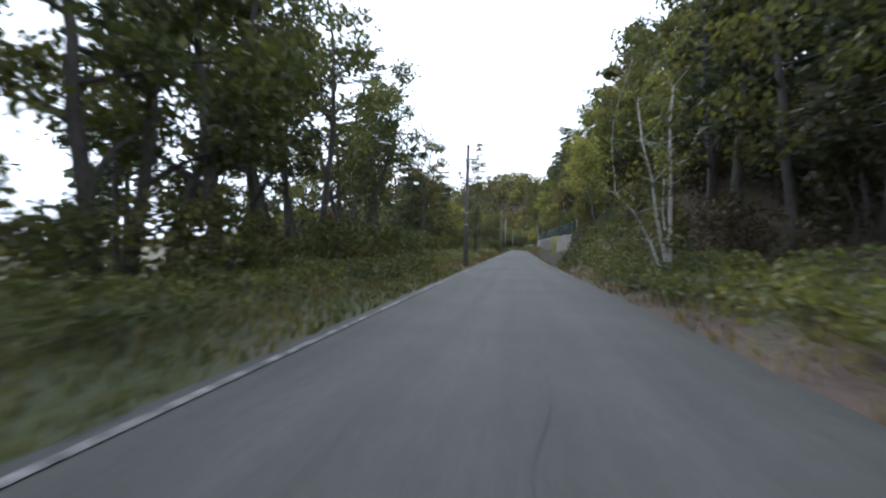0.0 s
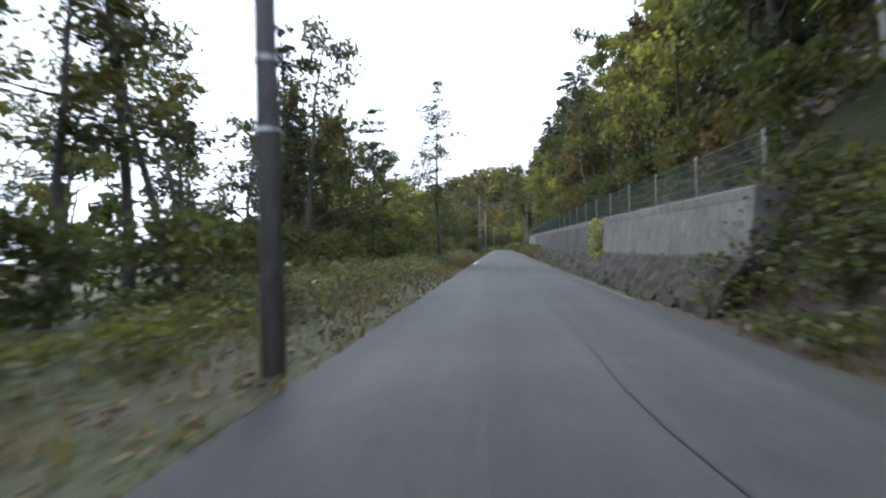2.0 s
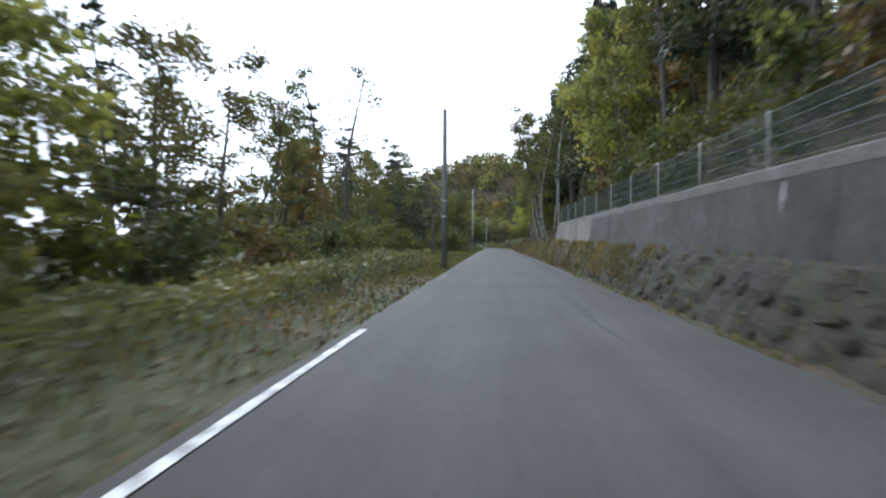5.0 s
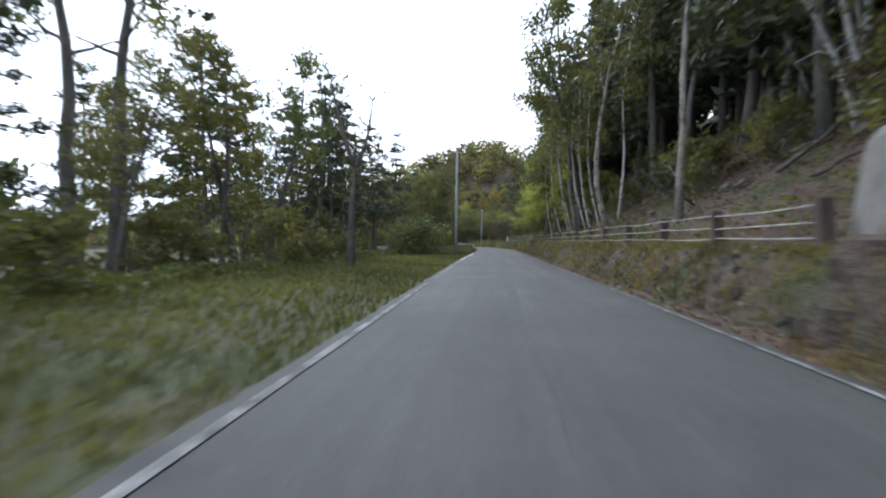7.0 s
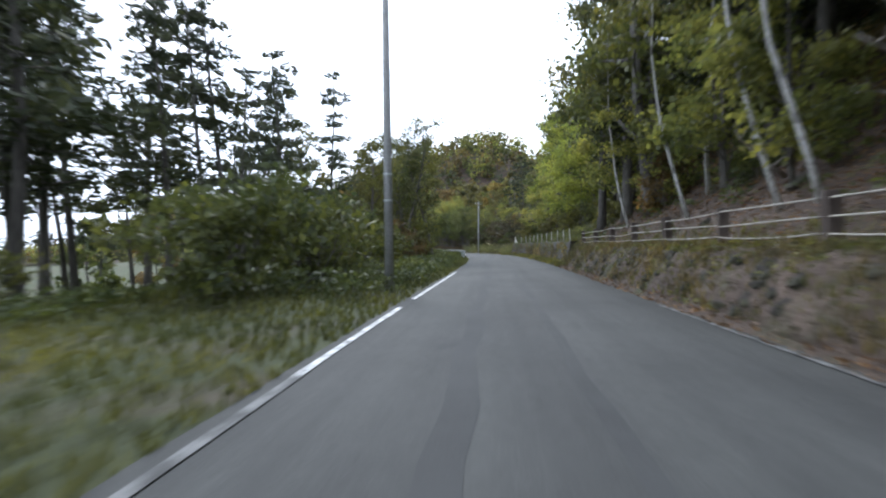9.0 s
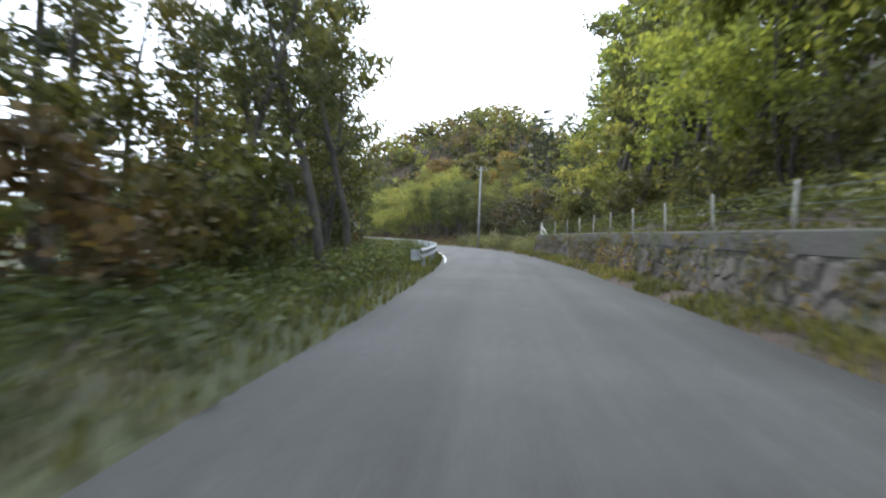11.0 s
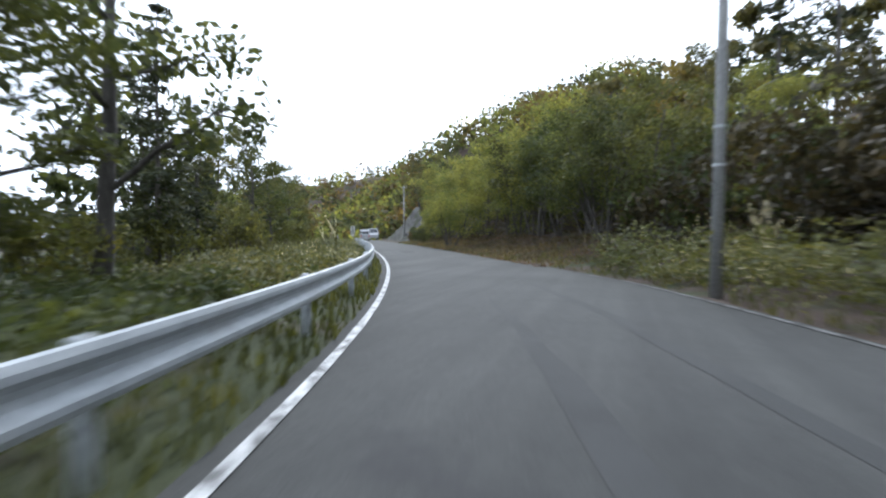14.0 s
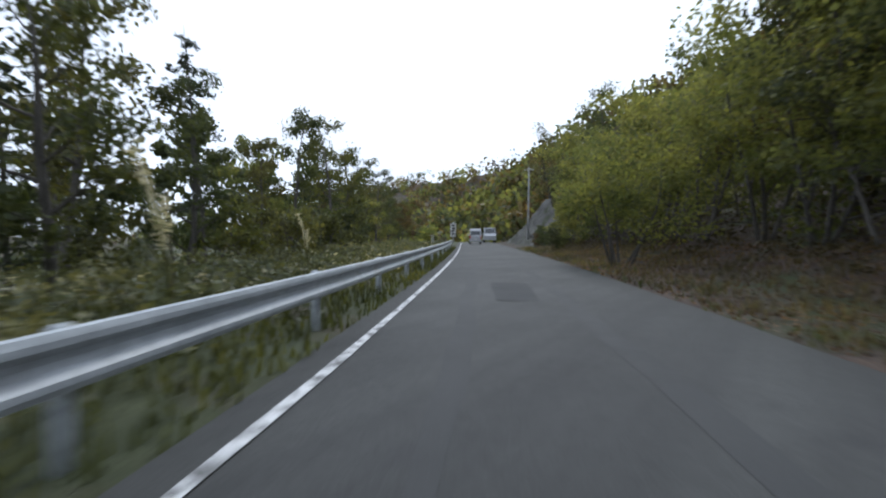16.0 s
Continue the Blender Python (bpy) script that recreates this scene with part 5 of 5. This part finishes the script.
undergrowth("weeds", 34, 94, -6.8, -4.1, 6.5, 0.95, 0.12, KUDZU, "pale creeper leaves heaped along the verge", 212)
undergrowth("weeds", 132, 152, -5.6, -3.1, 6.0, 0.8, 0.12, WEED, "leafy mounds of weeds round the pole", 213)
undergrowth("weeds", 152, 200, -8.5, -3.4, 5.0, 0.75, 0.12, WEED, "lush weeds behind the guard rail", 214)
undergrowth("weeds", 200, 262, -8.5, -3.5, 4.0, 0.75, 0.12, KUDZU, "pale creeper behind the guard rail", 215)
grass("dry_grass", -5, 96, -4.8, -3.0, 14, 0.35, DRY, "dry brown stalks on the verge", 216)
# right verge, bank and slope
grass("verge_grass", -5, 34, 2.3, 4.0, 60, 0.2, DRY, "dry grass along the road's right edge", 221)
undergrowth("weeds", -5, 34, 3.0, 6.2, 7.0, 0.75, 0.13, WEED, "leafy weeds on the bank below the woods", 222)
grass("verge_grass", 34, 99, 2.2, 2.75, 60, 0.13, GRASS, "grass at the foot of the wall", 223)
undergrowth("moss_plants", 34, 82, 2.55, 3.2, 3.0, 0.12, 0.09, WEED, "small plants growing from the rubble footing", 224, leaves=10)
grass("bank_grass", 99, 150, 2.85, 3.75, 200, 0.26, DRY, "dry tufted grass covering the bank", 225, width=0.014, top=bank_top)
grass("bank_grass", 99, 150, 2.85, 3.75, 90, 0.16, GRASS, "green tufted grass on the bank", 226, width=0.014, top=bank_top)
grass("bank_grass", 99, 152, 3.7, 4.6, 110, 0.2, GRASS, "grass behind the wooden posts", 243, width=0.014)
grass("verge_grass", 84, 165, -14.5, -7.9, 30, 0.32, GRASS, "taller grass at the back of the verge", 247, width=0.026, patchy=False)
litter(84, 152, 2.55, 3.0, 130, 227, "brown fallen leaves along the road's edge")
undergrowth("ferns", 100, 152, 4.4, 10, 1.0, 0.45, 0.13, WEED, "sparse ferns and saplings on the leafy slope", 236, leaves=22, wide=0.4)
litter(100, 152, 4.0, 10.0, 120, 228, "brown fallen leaves on the slope")
grass("verge_grass", 150, 187, 2.45, 3.88, 240, 0.2, GRASS, "grass strip below the stone wall", 229, width=0.018)
undergrowth("weeds", -5, 84, -14, -6.8, 1.6, 0.7, 0.15, WEED, "weeds on the ground falling away under the trees", 253, leaves=24, wide=0.45)
undergrowth("weeds", 84, 134, -13, -7.6, 2.6, 0.6, 0.14, WEED, "weeds at the back of the grassy verge", 244, leaves=24, wide=0.4)
undergrowth("weeds", 134, 165, -13, -5.6, 2.6, 0.6, 0.14, WEED, "weeds under the pines", 245, leaves=24, wide=0.4)
undergrowth("slope_plants", 152, 186, 5.6, 15, 3.2, 0.6, 0.15, KUDZU, "green plants covering the slope above the stone wall", 246, leaves=24, wide=0.45)
undergrowth("slope_plants", 158, 185, 5.0, 10, 2.6, 0.6, 0.13, LIME, "yellow-green plants on the lit slope above the stone wall", 263, leaves=20, wide=0.4)
undergrowth("wall_plants", 152, 172, 3.62, 4.4, 4.0, 0.4, 0.1, WEED, "small weeds hanging over the stone wall's coping", 250, leaves=18, wide=0.22)
undergrowth("weeds", 153, 187, 4.3, 6.5, 6.0, 0.7, 0.13, WEED, "weeds on top of the stone wall", 230)
undergrowth("wild_flowers", 206, 244, -6.5, -3.3, 0.6, 0.9, 0.07, PLUME, "whitish leaves and seed heads behind the guard rail", 251, leaves=8, wide=0.2)
undergrowth("wild_flowers", 187, 206, 3.8, 6.4, 3.0, 1.5, 0.05, PLUME, "small whitish flower heads among the weeds", 248, leaves=7, wide=0.12)
undergrowth("weeds", 185.6, 206.5, 3.9, 6.2, 4.0, 1.2, 0.12, WEED, "leafy weeds outside the bend", 252)
undergrowth("weeds", 185.6, 206.5, 3.7, 6.4, 7.0, 1.45, 0.1, KUDZU, "pale weeds outside the bend", 231)
grass("verge_grass", 186, 214, 2.7, 6.0, 40, 0.2, GRASS, "grass strip along the road's right edge", 232)
grass("verge_grass", 214, 262, 2.7, 4.2, 26, 0.16, GRASS, "thin grass along the road's right edge", 256)
litter(208, 250, 2.7, 9.0, 70, 257, "brown fallen leaves under the green trees")
grass("dry_grass", 212, 262, 3.0, 7.5, 40, 0.25, DRY, "dry grass below the green trees", 233)
undergrowth("wall_creeper", 45.2, 47.4, 2.95, 3.3, 46.0, 1.9, 0.13, LIME, "yellow-green creeper hanging on the concrete wall", 234, leaves=30, wide=0.25)
undergrowth("slope_plants", -5, 34, 6.2, 15, 1.0, 0.6, 0.15, BRUSH, "low shrubs and saplings under the dark trees", 258, leaves=20, wide=0.45)
undergrowth("slope_plants", 34, 100, 5.2, 15, 1.3, 0.7, 0.16, WEED, "low shrubs and saplings under the trees on the slope", 237, leaves=24, wide=0.5)
undergrowth("slope_plants", 186, 262, 14, 24, 1.2, 0.7, 0.18, WEED, "shrubs on the slope behind the green trees", 254, leaves=22, wide=0.5)
undergrowth("slope_plants", 186, 262, 6.6, 14, 1.0, 0.45, 0.14, BRUSH, "sparse low plants under the green trees", 238, leaves=20, wide=0.45)
undergrowth("bank_plants", 99, 152, 2.86, 3.6, 5.0, 0.3, 0.08, KUDZU, "pale leafy plants among the bank's stones", 249, leaves=14, wide=0.16)
undergrowth("bank_plants", 99, 152, 2.84, 3.7, 12.0, 0.28, 0.06, BRUSH, "dull brown plants matted over the bank", 266, leaves=16, wide=0.16)
undergrowth("bank_plants", 84, 99, 2.7, 3.2, 10.0, 0.25, 0.06, BRUSH, "dull brown plants on the bank under the wall", 267, leaves=16, wide=0.16)
undergrowth("bank_plants", 99, 152, 2.9, 3.8, 4.0, 0.3, 0.09, WEED, "small weeds among the bank's grass", 239, leaves=14, wide=0.2)
undergrowth("bank_plants", 30, 35.2, 2.5, 4.6, 14.0, 0.8, 0.12, WEED, "weeds crowding the end of the concrete wall", 240)
undergrowth("wall_plants", 36, 98, 3.9, 4.6, 6.0, 0.55, 0.12, WEED, "weeds behind the mesh fence", 235)


def wall_cover(s0, s1, per_m2, mat, label, seed, leaf, droop, z0=0.2, z1=1.3):
    """Leaves and stalks that hang down the stone wall's face."""
    r = np.random.default_rng(seed)
    c = []
    for k in range(int((s1 - s0) * (z1 - z0) * per_m2)):
        s, z = r.uniform(s0, s1), r.uniform(z0, z1)
        if noise.noise((s * 0.8, z * 1.1, seed)) < -0.05:
            continue
        c.append(np.array(at(s, 3.84 + 0.13 * z - wall_in(s) - r.uniform(0.03, 0.16), z)))
    q = Soup()
    q.quads(leaf_quads(r, np.array(c), leaf, leaf * 0.4, droop, 0.3))
    return tagged(q.ob("wall_creeper", mat), label, "creeper", kind="stuff")


wall_cover(151.5, 170, 60, DRY, "dry brown stalks hanging down the stone wall", 261, 0.16, 1.2)
wall_cover(168, 184.6, 80, DRY, "scattered dry stalks and leaves clinging to the stone wall", 264, 0.11, 0.8, 0.05, 1.25)
wall_cover(168, 184.6, 70, BRUSH, "dull creeper patches on the stone wall", 265, 0.08, 0.3, 0.1, 1.3)
wall_cover(151.5, 184.5, 75, WEED, "dark creeper leaves on the stone wall's upper edge", 262, 0.1, 0.3, 0.7, 1.45)


def rubble_top(s, u):
    e = right(s) + 0.32
    return (wall_foot(s) + 0.03) * min(max((u - e) / (3.16 - e), 0.0), 1.0) ** 0.83 - 0.02


grass("bank_grass", 76, 99.6, 2.65, 3.2, 420, 0.24, DRY, "dry tufted grass hanging over the rubble footing", 241, width=0.016, top=rubble_top)
grass("bank_grass", 34.5, 99.3, 2.5, 3.2, 45, 0.16, DRY, "thin grass growing from the rubble footing", 242, width=0.014, top=rubble_top)
# ================= stone wall =================
def cut_poly(poly, c, o):
    """Keeps the side of a polygon that lies nearer to c than to o."""
    mx, mz, dx, dz = (c[0] + o[0]) / 2, (c[1] + o[1]) / 2, o[0] - c[0], o[1] - c[1]
    res = []
    for p, q in zip(poly, poly[1:] + poly[:1]):
        a = (p[0] - mx) * dx + (p[1] - mz) * dz
        b = (q[0] - mx) * dx + (q[1] - mz) * dz
        if a <= 0:
            res.append(p)
        if a * b < 0:
            t = a / (a - b)
            res.append((p[0] + (q[0] - p[0]) * t, p[1] + (q[1] - p[1]) * t))
    return res


def stone_block(r, poly, c):
    """Three rings of a fitted stone: its root in the wall, its edge, and its face."""
    proud = r.uniform(0.0, 0.05)
    tilt_s, tilt_z = r.uniform(-0.12, 0.12), r.uniform(-0.15, 0.15)
    rings = []
    for shrink, out_ in ((0.96, -0.08), (0.94, 0.012), (0.8, 0.03)):
        for p in poly:
            s, z = c[0] + (p[0] - c[0]) * shrink + r.uniform(-0.012, 0.012), c[1] + (p[1] - c[1]) * shrink + r.uniform(-0.012, 0.012)
            face = 3.87 - wall_in(s) + 0.12 * z - out_ - (proud + tilt_s * (s - c[0]) + tilt_z * (z - c[1]) if out_ > 0 else 0)
            rings.append(tuple(at(s, face, z)))
    return rings


def build_stone_wall():
    def top(s):
        return float(np.interp(s, [151, 165, 175, 180, 185], [1.35, 1.37, 1.38, 1.35, 1.28]))

    core = Soup()
    rings = []
    for s in np.linspace(151, 185, 60):
        t = top(s)
        v = wall_in(s)
        rings.append([at(s, 3.84 - v, -0.2), at(s, 3.90 - v, 0.5), at(s, 4.02 - v, t - 0.03), at(s, 4.05 - v, t), at(s, 4.5 - v, t + 0.02), at(s, 4.52 - v, -0.2)])
    core.strip(rings)
    n = len(rings[0])
    core.f.append(tuple(range(n)))
    core.f.append(tuple(len(core.v) - 1 - i for i in range(n)))
    wall = tagged(core.ob("wall_stone", MORTAR), "low wall of irregular grey field stones", "wall", kind="structure")
    r = random.Random(9)
    rest = Soup()
    count = 0
    seeds = {}
    for i in range(-1, 84):
        for k in range(-1, 5):
            seeds[i, k] = (151.2 + (i + r.uniform(0.12, 0.88) + 0.5 * (k % 2)) * 0.41, (k + r.uniform(0.15, 0.85)) * 0.31)
    for i in range(0, 82):
        for k in range(0, 4):
            c = seeds[i, k]
            z1 = top(c[0]) - 0.34
            if c[1] > z1 or c[0] > 184.7:
                continue
            poly = [(c[0] - 0.6, -0.05), (c[0] + 0.6, -0.05), (c[0] + 0.6, z1), (c[0] - 0.6, z1)]
            for di in (-2, -1, 0, 1, 2):
                for dk in (-2, -1, 0, 1, 2):
                    o = seeds.get((i + di, k + dk))
                    if o and (di or dk):
                        poly = cut_poly(poly, c, o)
            poly = [p for p in poly if p[0] < 184.95]
            if len(poly) < 3:
                continue
            verts = stone_block(r, poly, c)
            n = len(verts) // 3
            faces = [(a + n * b, a + n * (b + 1), (a + 1) % n + n * (b + 1), (a + 1) % n + n * b) for b in (0, 1) for a in range(n)] + [tuple(2 * n + a for a in reversed(range(n)))]
            if c[0] > 162.5 and count < 290:
                mesh_ob("stone", verts, faces, STONE, wall)
                count += 1
            else:
                b = len(rest.v)
                rest.v += verts
                rest.f += [tuple(b + q for q in f) for f in faces]
    tagged(rest.ob("stones", STONE, wall), kind="stuff")
    cap = Soup()
    rings = []
    for s in np.linspace(150.9, 185.05, 36):
        t = top(s)
        k = 0.015 * noise.noise((s * 0.8, 4, 0))
        v = wall_in(s)
        rings.append([at(s, 4.02 + k - v, t - 0.36), at(s, 3.96 + k - v, t - 0.33), at(s, 3.99 + k - v, t - 0.02), at(s, 4.02 - v, t + 0.012), at(s, 4.5 - v, t + 0.03)])
    cap.strip(rings)
    cap.ob("coping", COPING, wall, "weathered concrete coping")
    # pipe fence on top
    fence = tagged(new("pipe_fence"), "thin pale posts and wires above the stone wall", "fence")
    me = None
    spots = [152.4 + 2.86 * i for i in range(11)] + [184.3]
    for s_ in spots:
        if me is None:
            q = Soup()
            q.tube([(0, 0, -0.2), (0, 0, 0.72), (0, 0, 0.75)], [0.03, 0.028, 0.018], 8)
            p = q.ob("post", POST_PAINT, fence, "pale weathered post", smooth=True)
            me = p.data
        else:
            p = new("post", me)
            p.parent = fence
        p.matrix_basis = Matrix.Translation(at(s_, 4.2 - wall_in(s_), top(min(s_, 184)))) @ pose(0, 0, 0, r.uniform(-3, 3), r.uniform(-3, 3), 0)
    for a, b in zip(spots[:-1], spots[1:]):
        for z in (0.18, 0.4, 0.62):
            q = Soup()
            q.tube([at(a + (b - a) * k, 4.2 - wall_in(a + (b - a) * k), top(min(a + (b - a) * k, 184)) + z - 0.04 * 4 * k * (1 - k)) for k in np.linspace(0, 1, 5)], [0.006] * 5, 4, cap=False)
            q.ob("wire", WIRE, fence)
    # the stout end post and its two slanting braces
    bm = bmesh.new()
    box(bm, (0, 0, 0.31), (0.12, 0.12, 0.98), 0, 0.012)
    ep = part("end_post", bm, POST_PAINT, fence, "stout pale wooden end post")
    ep.matrix_basis = Matrix.Translation(at(184.42, 4.2, top(184))) @ pose(0, 0, 0, 0, 0, turn_at(184))
    for z0, z1, run in ((0.66, 0.02, 1.25), (0.3, 0.0, 0.5)):
        q = Soup()
        q.tube([at(184.36, 4.17, top(184) + z0), at(184.36 - run, 4.17, top(184) + z1)], [0.038, 0.038], 7)
        q.ob("brace", POST_PAINT, fence, "slanting pale brace")


# ================= vehicles and signs at the far end =================
def car_materials():
    m, nt, b = material("silver_car_paint", 0.3, 0.3, 0.5)
    b.inputs["Base Color"].default_value = (0.34, 0.35, 0.36, 1)
    g, nt2, b2 = material("dark_car_glass", 0.08, 0.0, 0.6)
    b2.inputs["Base Color"].default_value = (0.02, 0.024, 0.028, 1)
    r_, nt3, b3 = material("red_lamp_lens", 0.2, 0.0, 0.5)
    b3.inputs["Base Color"].default_value = (0.45, 0.03, 0.025, 1)
    t, nt4, b4 = material("tyre_rubber", 0.9)
    b4.inputs["Base Color"].default_value = (0.02, 0.02, 0.02, 1)
    return m, g, r_, t


CAR, GLASS, LENS, TYRE = car_materials()


def wheel(parent, x, y, r):
    q = Soup()
    pts = [(x - 0.09, y, r), (x - 0.075, y, r), (x + 0.075, y, r), (x + 0.09, y, r)]
    q.tube(pts, [r * 0.88, r, r, r * 0.88], 18)
    w = q.ob("tyre", TYRE, parent, smooth=False)
    k = Soup()
    k.tube([(x - 0.095, y, r), (x + 0.095, y, r)], [r * 0.58, r * 0.58], 14)
    k.ob("rim", GALV, w)


def van(m, label, width=1.48, length=3.4, height=1.9):
    """A small one-box van, its tail towards -y."""
    v = tagged(new("van"), label, "van", "vehicles ahead on the road")
    bm = bmesh.new()
    w = width / 2
    prof = [(-length / 2, 0.32), (-length / 2, 0.95), (-length / 2 + 0.12, height - 0.12), (-length / 2 + 0.32, height), (length / 2 - 0.95, height - 0.02), (length / 2 - 0.35, 1.1), (length / 2, 0.85), (length / 2, 0.32)]
    rows = []
    for x, k in ((-w, 0.9), (-w * 0.97, 1.0), (w * 0.97, 1.0), (w, 0.9)):
        rows.append([bm.verts.new((x if z < 1.0 else x * 0.91, y * (0.985 if k < 1 else 1), 0.32 + (z - 0.32) * (0.985 if k < 1 else 1))) for y, z in prof])
    for a, b in zip(rows[:-1], rows[1:]):
        for i in range(len(prof)):
            j = (i + 1) % len(prof)
            bm.faces.new((a[i], a[j], b[j], b[i]))
    bm.faces.new(list(reversed(rows[0])))
    bm.faces.new(rows[-1])
    bmesh.ops.recalc_face_normals(bm, faces=bm.faces)
    part("body", bm, CAR, v)
    back = -length / 2
    def panel(name, mat, c, size, tilt=0, lab=""):
        b = bmesh.new()
        box(b, (0, 0, 0), size, 0, min(size) * 0.3)
        bmesh.ops.transform(b, matrix=pose(*c, tilt, 0, 0), verts=b.verts)
        return part(name, b, mat, v, lab)
    panel("rear_window", GLASS, (0, back + 0.055, 1.36), (width * 0.78, 0.03, 0.5), -8)
    panel("windscreen", GLASS, (0, length / 2 - 0.62, 1.48), (width * 0.8, 0.03, 0.75), 36)
    for x in (-1, 1):
        panel("tail_lamp", LENS, (x * (w - 0.09), back + 0.0, 0.86), (0.13, 0.05, 0.34))
        panel("side_window", GLASS, (x * (w * 0.945), -0.1, 1.38), (0.03, length * 0.62, 0.46))
        panel("mirror", CAR, (x * (w + 0.09), length / 2 - 0.75, 1.12), (0.16, 0.08, 0.2))
    panel("bumper", CAR, (0, back - 0.02, 0.42), (width * 0.98, 0.1, 0.2))
    panel("licence_plate", PAINT, (0, back - 0.03, 0.62), (0.33, 0.02, 0.165))
    for x in (-w + 0.09, w - 0.09):
        for y in (-length / 2 + 0.55, length / 2 - 0.6):
            wheel(v, x, y, 0.28)
    v.matrix_basis = m
    return v


build_stone_wall()
van(Matrix.Translation(at(281, -0.5, 0.02)) @ pose(0, 0, 0, 0, 0, turn_at(281)), "small silver van driving ahead on the road")
van(Matrix.Translation(at(297, 2.0, 0.02)) @ pose(0, 0, 0, 0, 0, turn_at(300) + 180) @ Matrix.Diagonal((1.25, 1.4, 1.2, 1)), "pale box-shaped van coming towards the bend")


def sign_board(s, u, w, h, z0, label):
    sign = tagged(new("sign_board"), label, "sign")
    sign.matrix_basis = Matrix.Translation(spot(s, u)) @ pose(0, 0, 0, 0, 0, turn_at(s) + 8)
    q = Soup()
    q.tube([(0, 0.03, -0.3), (0, 0.03, z0 + h + 0.05)], [0.03, 0.03], 8)
    q.ob("post", GALV, sign, smooth=True)
    bm = bmesh.new()
    box(bm, (0, 0, z0 + h / 2), (w, 0.025, h), 0, 0.006)
    part("board", bm, PAINT, sign, "white board")
    for k in range(4):
        bm = bmesh.new()
        box(bm, (0, -0.016, z0 + h * (0.82 - 0.2 * k)), (w * 0.5, 0.006, h * 0.11))
        part("lettering_bar", bm, SEAM, sign, "dark bar of lettering")


sign_board(266, -2.95, 0.55, 1.35, 0.95, "tall narrow white sign board on a post")
for s_, u_ in ((268, -5.0), (272, -5.4)):
    dl = tagged(new("delineator_post"), "short white roadside marker post", "marker post", "marker posts by the road")
    q = Soup()
    q.tube([(0, 0, -0.2), (0, 0, 1.0), (0, 0, 1.05)], [0.05, 0.045, 0.02], 8)
    q.ob("shaft", PAINT, dl, smooth=True)
    dl.matrix_basis = Matrix.Translation(spot(s_, u_))
utility_pole(273.5, 5.2, 8.6, "grey concrete utility pole with a crossarm by the slope")


# ---- sprayed concrete rock face beyond the green trees ----
def build_rock_face():
    r = np.random.default_rng(77)
    q = Soup()
    rings = []
    for s in np.arange(256, 296, 0.8):
        k = float(np.interp(s, [256, 264, 271, 282, 296], [0.02, 0.1, 0.5, 1.1, 0.5]))
        rings.append([at(s, 4.4 + 4.2 * (z / 5.5) + r.uniform(-0.3, 0.3), z * k + r.uniform(-0.15, 0.15) * (z > 0)) for z in np.linspace(-0.3, 5.5, 11)])
    q.strip(rings)
    tagged(q.ob("rock_face", ROUGH_ROCK, smooth=False), "pale grey rocky cutting beside the road", "slope", kind="structure")


ROUGH_ROCK = mottled("grey_rock", (0.055, 0.053, 0.047), (0.115, 0.112, 0.102), 0.6, 5, 0.95, stain=(0.06, 0.065, 0.04), stain_scale=0.5, stain_at=(0.48, 0.6), strength=0.9, dist=0.1)
build_rock_face()


# ---- pampas grass on the left verge near the end ----
def pampas(s, u, seed, n=18, h=1.9):
    r = np.random.default_rng(seed)
    p = tagged(new("pampas_grass"), "pampas grass clump with pale feathery plumes", "grass clump", "pampas clumps")
    st, pl, bl = Soup(), [], []
    for k in range(n):
        a, l = r.uniform(0, 2 * pi), h * r.uniform(0.6, 1.1)
        d = np.array([cos(a), sin(a), 0]) * l * r.uniform(0.1, 0.4)
        b = np.array([r.normal() * 0.12, r.normal() * 0.12, 0])
        pts = [b + d * t * t + np.array([0, 0, l * t]) for t in (0, 0.35, 0.7, 1.0)]
        if k % 4 == 0:
            st.tube(pts, [0.008, 0.006, 0.005, 0.003], 3, cap=False)
            for t in np.linspace(0.78, 1.08, 9):
                c = b + d * t * t + np.array([0, 0, l * t])
                pl.append(c + r.normal(size=(4, 3)) * np.array([0.03, 0.03, 0.06]))
        side = np.array([-sin(a), cos(a), 0]) * 0.014
        pts = [b + d * 1.6 * t * t + np.array([0, 0, l * 0.75 * t * (1.25 - 0.4 * t)]) for t in (0, 0.4, 0.75, 1.0)]
        for c0, c1 in zip(pts[:-1], pts[1:]):
            bl.append((c0 - side, c0 + side, c1 + side * 0.6, c1 - side * 0.6))
    st.ob("stalks", DRY, p)
    q = Soup()
    q.quads(leaf_quads(r, np.concatenate(pl), 0.13, 0.03, -0.6))
    q.ob("plumes", PLUME, p, "pale feathery plumes")
    q = Soup()
    q.quads(np.array(bl))
    q.ob("blades", GRASS, p)
    p.matrix_basis = Matrix.Translation(spot(s, u))
    return p


first = pampas(219.5, -4.7, 5)
pr = random.Random(8)
for s_, u_ in ((228, -5.8), (201.2, 6.0), (202.2, 6.7)):
    copy_thing(first, Matrix.Translation(spot(s_, u_)) @ pose(0, 0, 0, 0, 0, pr.uniform(0, 360))).scale = (pr.uniform(0.7, 1.0),) * 3

# drop the patterns of trees that stand nowhere
for ob in [o for o in scene.objects if o.parent is None and o.type == 'EMPTY' and o.get("category") in ("tree", "bush")]:
    if ob.get("used"):
        del ob["used"]
    else:
        for c in list(ob.children):
            bpy.data.objects.remove(c)
        bpy.data.objects.remove(ob)
